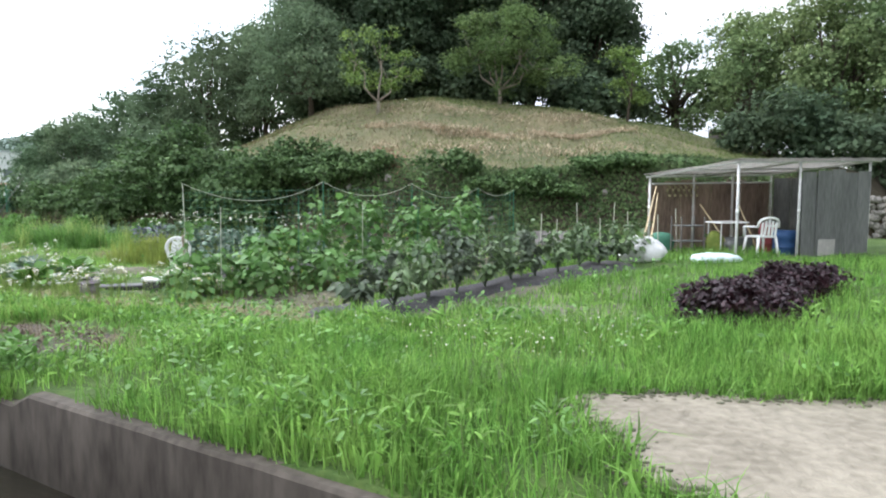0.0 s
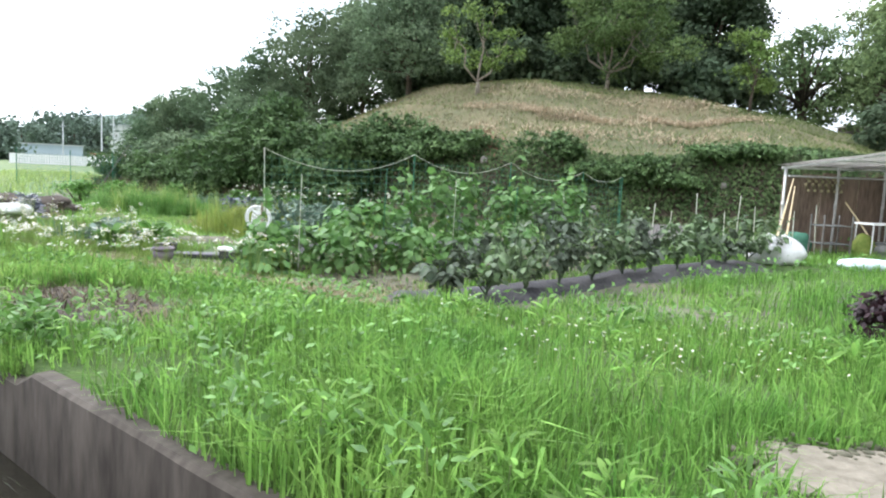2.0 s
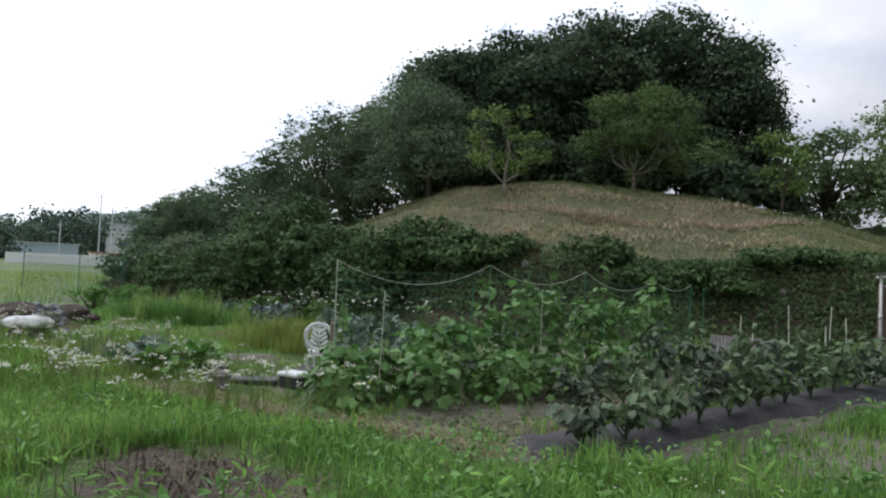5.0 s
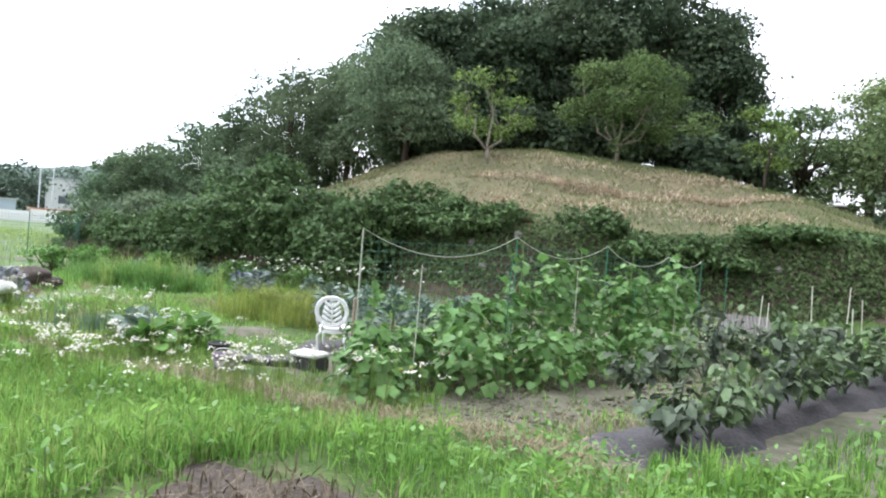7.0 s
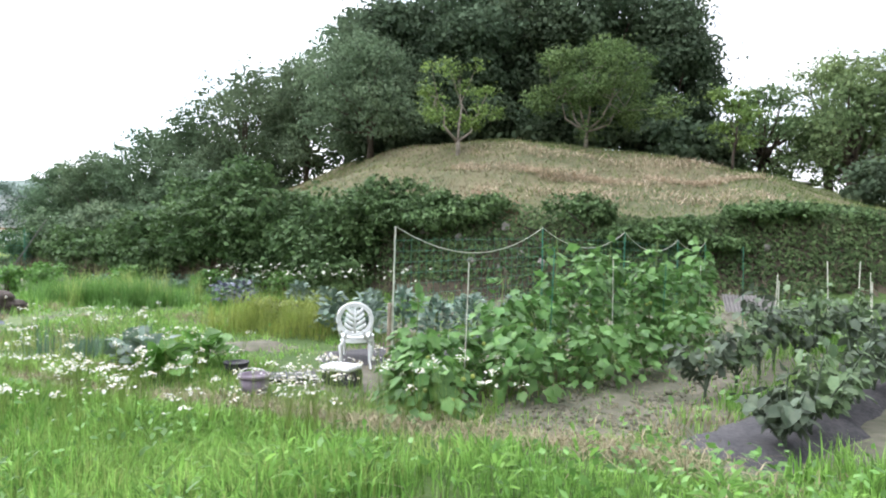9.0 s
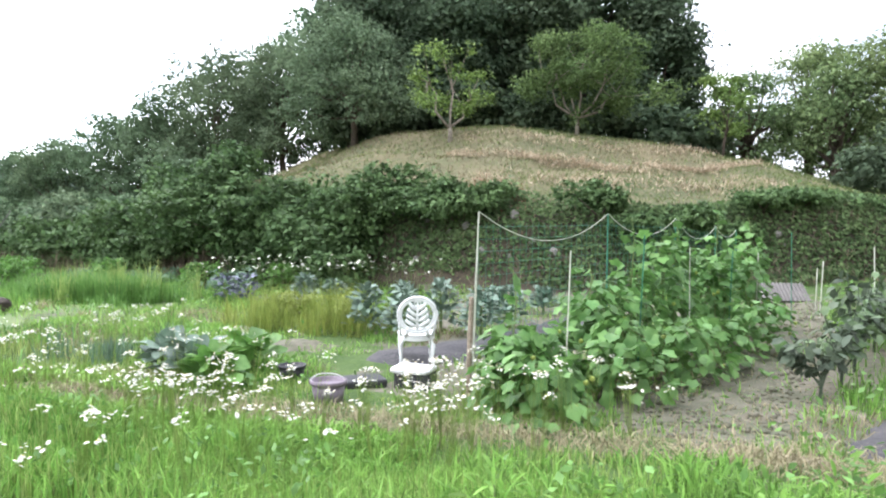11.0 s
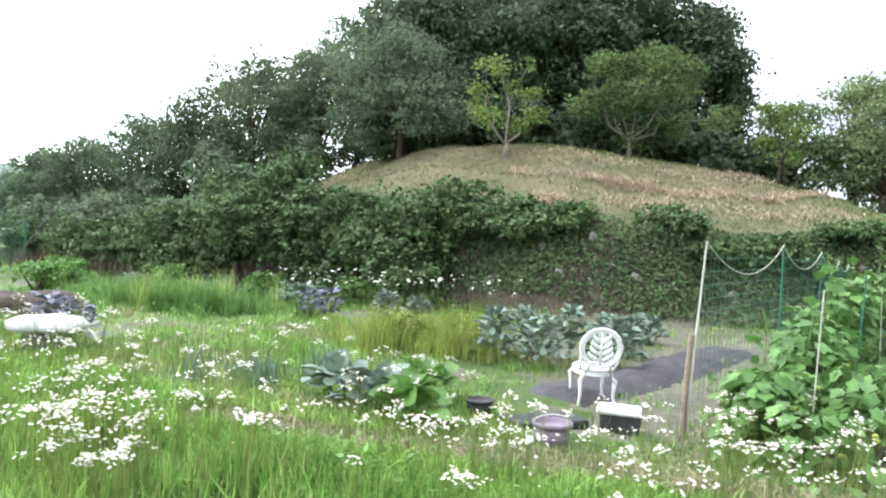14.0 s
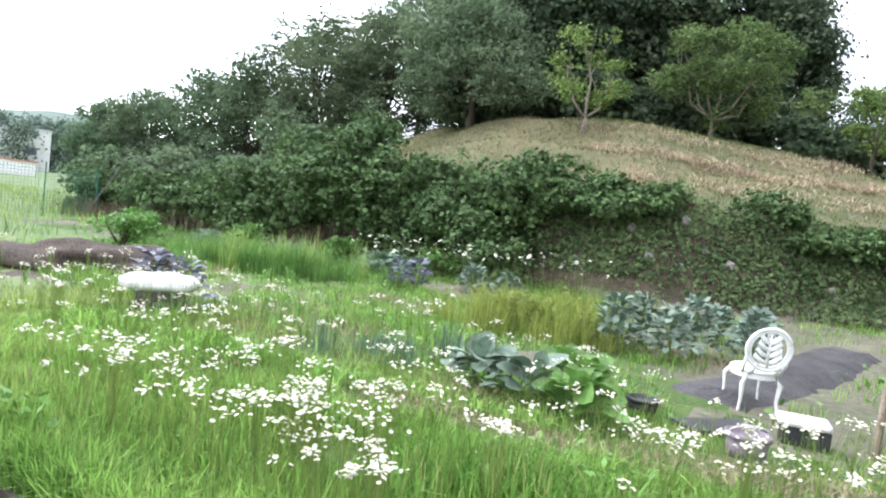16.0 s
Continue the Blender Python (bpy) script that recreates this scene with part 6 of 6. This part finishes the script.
# green net fence
fn = new("net_fence")
fn.location = (0, 0, 0)
FP = [(-24.5, 24.5), (-23.2, 26.0), (-22.4, 27.6), (-23.4, 29.6), (-24.6, 31.0)]
for x_, y_ in FP:
    bm = bmesh.new()
    tube(bm, [(x_, y_, -0.2), (x_, y_, 1.75)], 0.02, 7)
    part("post", bm, M["green_pole"], fn)
for (ax, ay), (bx, by) in zip(FP, FP[1:]):
    bm = bmesh.new()
    L = math.hypot(bx - ax, by - ay)
    for k in range(int(L / 0.1)):
        t = k * 0.1 / L
        tube(bm, [(ax + (bx - ax) * t, ay + (by - ay) * t, 0.05), (ax + (bx - ax) * t, ay + (by - ay) * t, 1.6)], 0.006, 3, cap=False)
    for k in range(15):
        tube(bm, [(ax, ay, 0.1 + 0.1 * k), (bx, by, 0.1 + 0.1 * k)], 0.006, 3, cap=False)
    part("net", bm, M["net"], fn, "sagging green garden net")
tagged(fn, "green net fence on thin posts at the garden's edge", "fence")
for a, b in (((-21.9, 26.0, 0.0), (-21.3, 27.3, 2.1)), ((-19.2, 27.4, 0.0), (-19.2, 27.4, 1.9))):
    bm = bmesh.new()
    tube(bm, [a, b], 0.018, 7)
    tagged(part("stake", bm, M["corrugated"]), "pale stake before the overgrown bank", "stake", "stakes by the bank")

# sacks and a red tube at the channel's end
for i, (u_, d_, sx_, sz_) in enumerate(((8.7, -2.05, 0.48, 0.23), (8.4, -2.7, 0.5, 0.15), (8.3, -3.4, 0.65, 0.17))):
    p = xy(u_, d_)
    bag("sandbag", on_ground(p[0], p[1], 0.8 * i), sx_, 0.45, sz_, M["sack"], "dirty white sandbag at the end of the soil strip", "sandbag", 20 + i)
p, p2 = xy(7.6, -2.3), xy(8.0, -3.1)
bm = bmesh.new()
tube(bm, [(p[0], p[1], g(*p) + 0.06), ((p[0] + p2[0]) / 2, (p[1] + p2[1]) / 2, g(*p) + 0.1), (p2[0], p2[1], g(*p2) + 0.06)], [0.035, 0.055, 0.03], 8)
tagged(part("rolled_cloth", bm, M["red"], smooth=True), "rolled red cloth beside the sandbags", "cloth")
# low kerb stones at the field's edge
for i in range(5):
    p = xy(9.25 + 0.05 * (i % 2), -2.4 - i * 0.95)
    bm = bmesh.new()
    box(bm, 0.2, 0.9, 0.3, Matrix(), 0.04)
    o = part("kerb_block", bm, M["wallface"])
    o.matrix_world = on_ground(p[0], p[1], YAW, -0.1)
    tagged(o, "dark concrete kerb block at the field's edge", "kerb", "kerb blocks")
# dry roots and stalks hanging over the channel wall
bm = bmesh.new()
for i in range(30):
    u_ = q.choice((q.uniform(0.6, 2.6), q.uniform(0.6, 4.5)))
    a_, b_ = xy(u_, 0.12), xy(u_ + q.uniform(-0.1, 0.25), -0.02 - q.uniform(0.01, 0.1))
    c_ = xy(u_ + q.uniform(-0.1, 0.3), -0.06)
    L = q.uniform(0.1, 0.5)
    tube(bm, [(a_[0], a_[1], 0.34), (b_[0], b_[1], 0.37 + q.uniform(-0.02, 0.05)), (c_[0], c_[1], 0.33 - L)], [0.003, 0.003, 0.0015], 4)
tagged(part("dry_stalks", bm, M["straw"]), "dry stalks and roots hanging over the channel wall", "stalks", kind="stuff")

# ---- distance ----
def house(name, a, b, depth, h, mat, label, windows=0, storeys=1, roof=None, win=(1.2, 1.2), z=0.0, category="building", over=0.3):
    """A box building along the line a to b, running back by depth, with windows as parts on its front."""
    a, b = Vector((*a, z)), Vector((*b, z))
    d_ = (b - a)
    L = d_.length
    ex = d_.normalized()
    ey = Vector((-ex.y, ex.x, 0))
    if ey.dot(a) < 0:
        ey = -ey
    top = new(name)
    top.matrix_world = Matrix.Translation(a) @ Matrix(((ex.x, ey.x, 0, 0), (ex.y, ey.y, 0, 0), (0, 0, 1, 0), (0, 0, 0, 1)))
    bm = bmesh.new()
    box(bm, L, depth, h + 6, Matrix.Translation((L / 2, depth / 2, -6)))
    part("wall", bm, mat, top)
    bm = bmesh.new()
    box(bm, L + 2 * over, depth + 2 * over, max(0.25, h * 0.05), Matrix.Translation((L / 2, depth / 2, h)))
    part("roof", bm, roof or mat, top)
    for s_ in range(storeys):
        for k in range(windows):
            bm = bmesh.new()
            box(bm, win[0], 0.1, win[1], Matrix.Translation((L * (k + 0.5) / windows, -0.02, h * (s_ + 0.38) / storeys)))
            part("window", bm, M["farglass"], top)
    return tagged(top, label, category)


house("storage_building", (-145.2, 140.5), (-133.8, 151.5), 9, 4.0, M["bluewall"], "long pale blue metal storage building beyond the field", roof=M["fargrey"])
house("school_building", (-326.6, 100.5), (-312.2, 139.3), 14, 6.6, M["farwall"], "long white school building with rows of windows", 10, 2, win=(2.4, 1.2), z=2.5)
house("school_building", (-312.0, 139.8), (-300.6, 163.0), 14, 9.6, M["farwall"], "white three-storey school wing with dark windows", 6, 3, win=(2.8, 1.3), z=2.5)
house("school_building", (-299.5, 165.0), (-291.8, 178.3), 10, 3.6, M["farwall"], "low white annex of the school", 4, 1, win=(2.0, 1.2), z=2.5)
for i, (dx, w_, h_) in enumerate(((-150, 30, 30), (-95, 26, 26), (0, 20, 38), (20, 22, 42), (44, 22, 40), (120, 24, 36), (150, 22, 28), (190, 40, 20), (-200, 40, 26))):
    ax, ay = -650 + dx * 0.4, 262 + dx * 0.92
    house("apartment_block", (ax, ay), (ax + w_ * 0.4, ay + w_ * 0.92), 15, h_ * 0.7, M["fargrey"], "hazy grey apartment block far away", 4, 5, win=(2.4, 2.0), z=0, category="apartment block", over=0.0)
house("white_wall", (-91, 88.0), (-74, 99.0), 0.4, 1.3, M["farwall"], "long low white wall beyond the field", category="wall", over=0.0)
house("low_house", (-83, 96.5), (-76.5, 102.5), 6, 1.9, M["farwall"], "low house with an orange tiled roof", roof=M["tile"])
house("white_house", (-155.5, 187.5), (-139.4, 199.5), 12, 11.6, M["farwall"], "white rendered building with a dark window", 2, 1, M["fargrey"], (3.2, 2.2), z=0.0, category="house")
house("greenhouse", (-119.5, 94.0), (-116.5, 98.0), 3, 1.9, M["farwall"], "small white shed in the field", category="shed")
for i, (x_, y_, h_) in enumerate(((-98, 116, 14), (-34.8, 51.4, 8.5), (-92, 112, 11), (-150, 128, 12), (-120, 130, 9))):
    pl = new("utility_pole")
    pl.location = (x_, y_, 0)
    bm = bmesh.new()
    tube(bm, [(0, 0, -0.5), (0, 0, h_)], [0.16, 0.09] if i != 1 else [0.05, 0.03], 8)
    part("pole", bm, M["fargrey"] if i != 1 else M["bark"], pl)
    if i != 1:
        bm = bmesh.new()
        box(bm, 1.6, 0.1, 0.1, Matrix.Translation((0, 0, h_ - 1.0)))
        part("crossarm", bm, M["fargrey"], pl)
    tagged(pl, "slim grey utility pole in the distance" if i != 1 else "thin dark aerial mast behind the trees", "pole")
q = random.Random(51)
FAR = [(-0.99 + 0.021 * i, 165 + q.uniform(-12, 20), q.uniform(6.5, 10)) for i in range(9)] + [(-0.79 + 0.028 * i, 250 + q.uniform(-10, 20), q.uniform(11, 17)) for i in range(12)]
for i, (a_, r_i, h_) in enumerate(FAR):
    tree("tree", r_i * math.sin(a_), r_i * math.cos(a_), 0.4, h_, h_ * 0.62, 2600, 0.7, M["farleaf"], "hazy round tree at the far edge of the field", 700 + i, 8, 0.3, group="far trees")
for i, (a_, r_i, h_) in enumerate(((-1.28, 80, 3.0), (-1.22, 86, 3.4), (-1.17, 78, 3.2), (-1.13, 95, 2.6), (-1.08, 120, 3.0), (-1.03, 130, 3.2), (-1.35, 75, 3.4))):
    shrub("field_bush", r_i * math.sin(a_), r_i * math.cos(a_), h_ * 0.8, h_, 1500, 0.35, M["farleaf"], "green bush standing at the edge of the field", 740 + i, group="field bushes")
# wooded ridge round the horizon
n = 220
ang = np.linspace(-math.pi, math.pi, n + 1)
rh = 9 + 7 * np.abs(np.sin(ang * 3.1)) + 3 * np.sin(ang * 17) + 1.5 * np.sin(ang * 41)
rh = rh + 30 * np.exp(-((ang + 0.56) / 0.22) ** 2) + 12 * np.exp(-((ang + 0.95) / 0.15) ** 2)
v = []
for k, f_ in ((520, 0.0), (560, 0.55), (600, 0.9), (660, 1.0), (760, 0.7)):
    v.append(np.stack([k * np.sin(ang), k * np.cos(ang), rh * f_ + rng.normal(0, 0.8, n + 1) * (f_ > 0) - 0.5], -1))
v = np.concatenate(v)
i0 = np.arange(n)
hq = np.concatenate([np.stack([i0 + k * (n + 1), i0 + 1 + k * (n + 1), i0 + 1 + (k + 1) * (n + 1), i0 + (k + 1) * (n + 1)], -1) for k in range(4)])
tagged(arrays("hill", v, quads=hq, mats=[M["hill"]], smooth=True), "hazy wooded ridge along the horizon", "hill", kind="structure")

# dead vines on the bank
a = rng.uniform(-1.0, 0.7, 4500)
rb = rng.uniform(16.5, 18.3, len(a))
p = np.stack([MOUND[0] + rb * np.sin(a), MOUND[1] - rb * np.cos(a)], -1)
z = height(p[:, 0], p[:, 1]) + rng.uniform(0, 0.15, len(p))
blades("dead_vines", p[:, 0], p[:, 1], rng.uniform(0.1, 0.3, len(p)), rng.uniform(0.008, 0.02, len(p)), M["deadstalk"], "dead brown vines and grass on the earth bank", "vines", lean=1.5, z=z)

t = rng.uniform(0, 1, 2600)
p = np.stack([-13.0 - 10.8 * t, 23.9 + 4.6 * t], -1) + rng.normal(0, 0.45, (len(t), 2))
blades("dead_stems", p[:, 0], p[:, 1], rng.uniform(0.3, 0.95, len(p)), rng.uniform(0.01, 0.022, len(p)), M["deadstalk"], "brown dead stems at the foot of the overgrown bank", "stems", lean=0.35)
# grass hanging over the channel wall
p = xy(rng.uniform(0.35, 10.5, 11000), rng.uniform(0.0, 0.14, 11000))
blades("grass", p[:, 0], p[:, 1], rng.uniform(0.1, 0.34, len(p)), rng.uniform(0.006, 0.012, len(p)), M["grass"], "long grass hanging over the overgrown channel wall", "grass", lean=0.8, z=np.full(len(p), 0.13))
# litter, seedlings and crumbs on the bare garden earth
x, y = scatter(26000, -4, 16, 3.6, 15, 0.45)
k = (x < 1.6) & (mound_radius(x, y) > 17.8)
blades("litter", x[k], y[k], rng.uniform(0.03, 0.11, k.sum()), rng.uniform(0.005, 0.012, k.sum()), M["straw"], "dry stalks littering the garden earth", "litter", lean=2.4)
tq = np.array(PATH_LINE)
t = rng.uniform(0, len(tq) - 1.001, 4200)
p = tq[t.astype(int)] * (1 - t % 1)[:, None] + tq[t.astype(int) + 1] * (t % 1)[:, None] + rng.normal(0, 0.33, (len(t), 2))
blades("litter", p[:2200, 0], p[:2200, 1], rng.uniform(0.03, 0.1, 2200), rng.uniform(0.005, 0.01, 2200), M["straw"], "dry litter on the trodden path", "litter", lean=2.4)
blades("seedlings", p[2200:, 0], p[2200:, 1], rng.uniform(0.02, 0.07, 2000), rng.uniform(0.008, 0.018, 2000), M["weed"], "small weed seedlings on the trodden path", "weeds", lean=1.0)
n = 2600
k = rng.integers(0, len(p), n)
cp_ = p[k] + rng.normal(0, 0.25, (n, 2))
cs = np.abs(rng.normal(0, 0.011, n)) + 0.005
cv = ball_v[None] * (1 + rng.normal(0, 0.2, (n, len(ball_v), 1))) * np.array((1.3, 1.1, 0.7)) * cs[:, None, None]
cv = cv + np.stack([cp_[:, 0], cp_[:, 1], height(cp_[:, 0], cp_[:, 1]) + cs * 0.3], -1)[:, None]
tagged(arrays("crumbs", cv, tris=(np.arange(n)[:, None, None] * len(ball_v) + ball_f).reshape(-1, 3), mats=[M["garden"]]), "crumbs of dry earth on the path", "earth", kind="stuff")
# patches of short grass among the kale beds
x, y = rng.uniform(-12.5, -6.7, 14000), rng.uniform(11.0, 15.2, 14000)
k = wave(x, y, 1.3, 1.1) > 0.42
blades("grass", x[k], y[k], rng.uniform(0.05, 0.2, k.sum()), rng.uniform(0.006, 0.013, k.sum()), M["grass"], "patches of short grass among the kale beds", "grass", lean=0.8)
# dock and leafy weed plants in the meadow
q = random.Random(88)
for i, (x_, y_) in enumerate(((-0.35, 6.1), (-1.6, 6.9), (-0.9, 7.1), (0.6, 7.4), (-2.6, 5.7), (1.2, 5.9), (-3.2, 6.5), (-0.2, 5.0), (2.7, 6.7), (3.6, 7.0), (0.9, 8.4))):
    rosette("dock_plant", x_, y_, 0.22, 0.30, 44, 0.11, M["grass"], "bright leafy dock plant in the meadow grass", "dock", 800 + i, "dock plants", w=0.24, lobes=0.04, thick=0.006)
for i in range(46):
    p = xy(q.uniform(-3.6, 4.5), q.choice((q.uniform(0.15, 1.0), q.uniform(0.3, 2.4))))
    if np.hypot(p[0] - PATCH[0], p[1] - PATCH[1]) > 0.65:
        rosette("weed_plant", p[0], p[1], q.uniform(0.2, 0.36), 0.28, 40, 0.07, M["grass"] if i % 3 else M["weed"], "leafy green weed in the bank's grass", "weed", 820 + i, "weeds on the bank", w=0.28, lobes=0.04, thick=0.005)
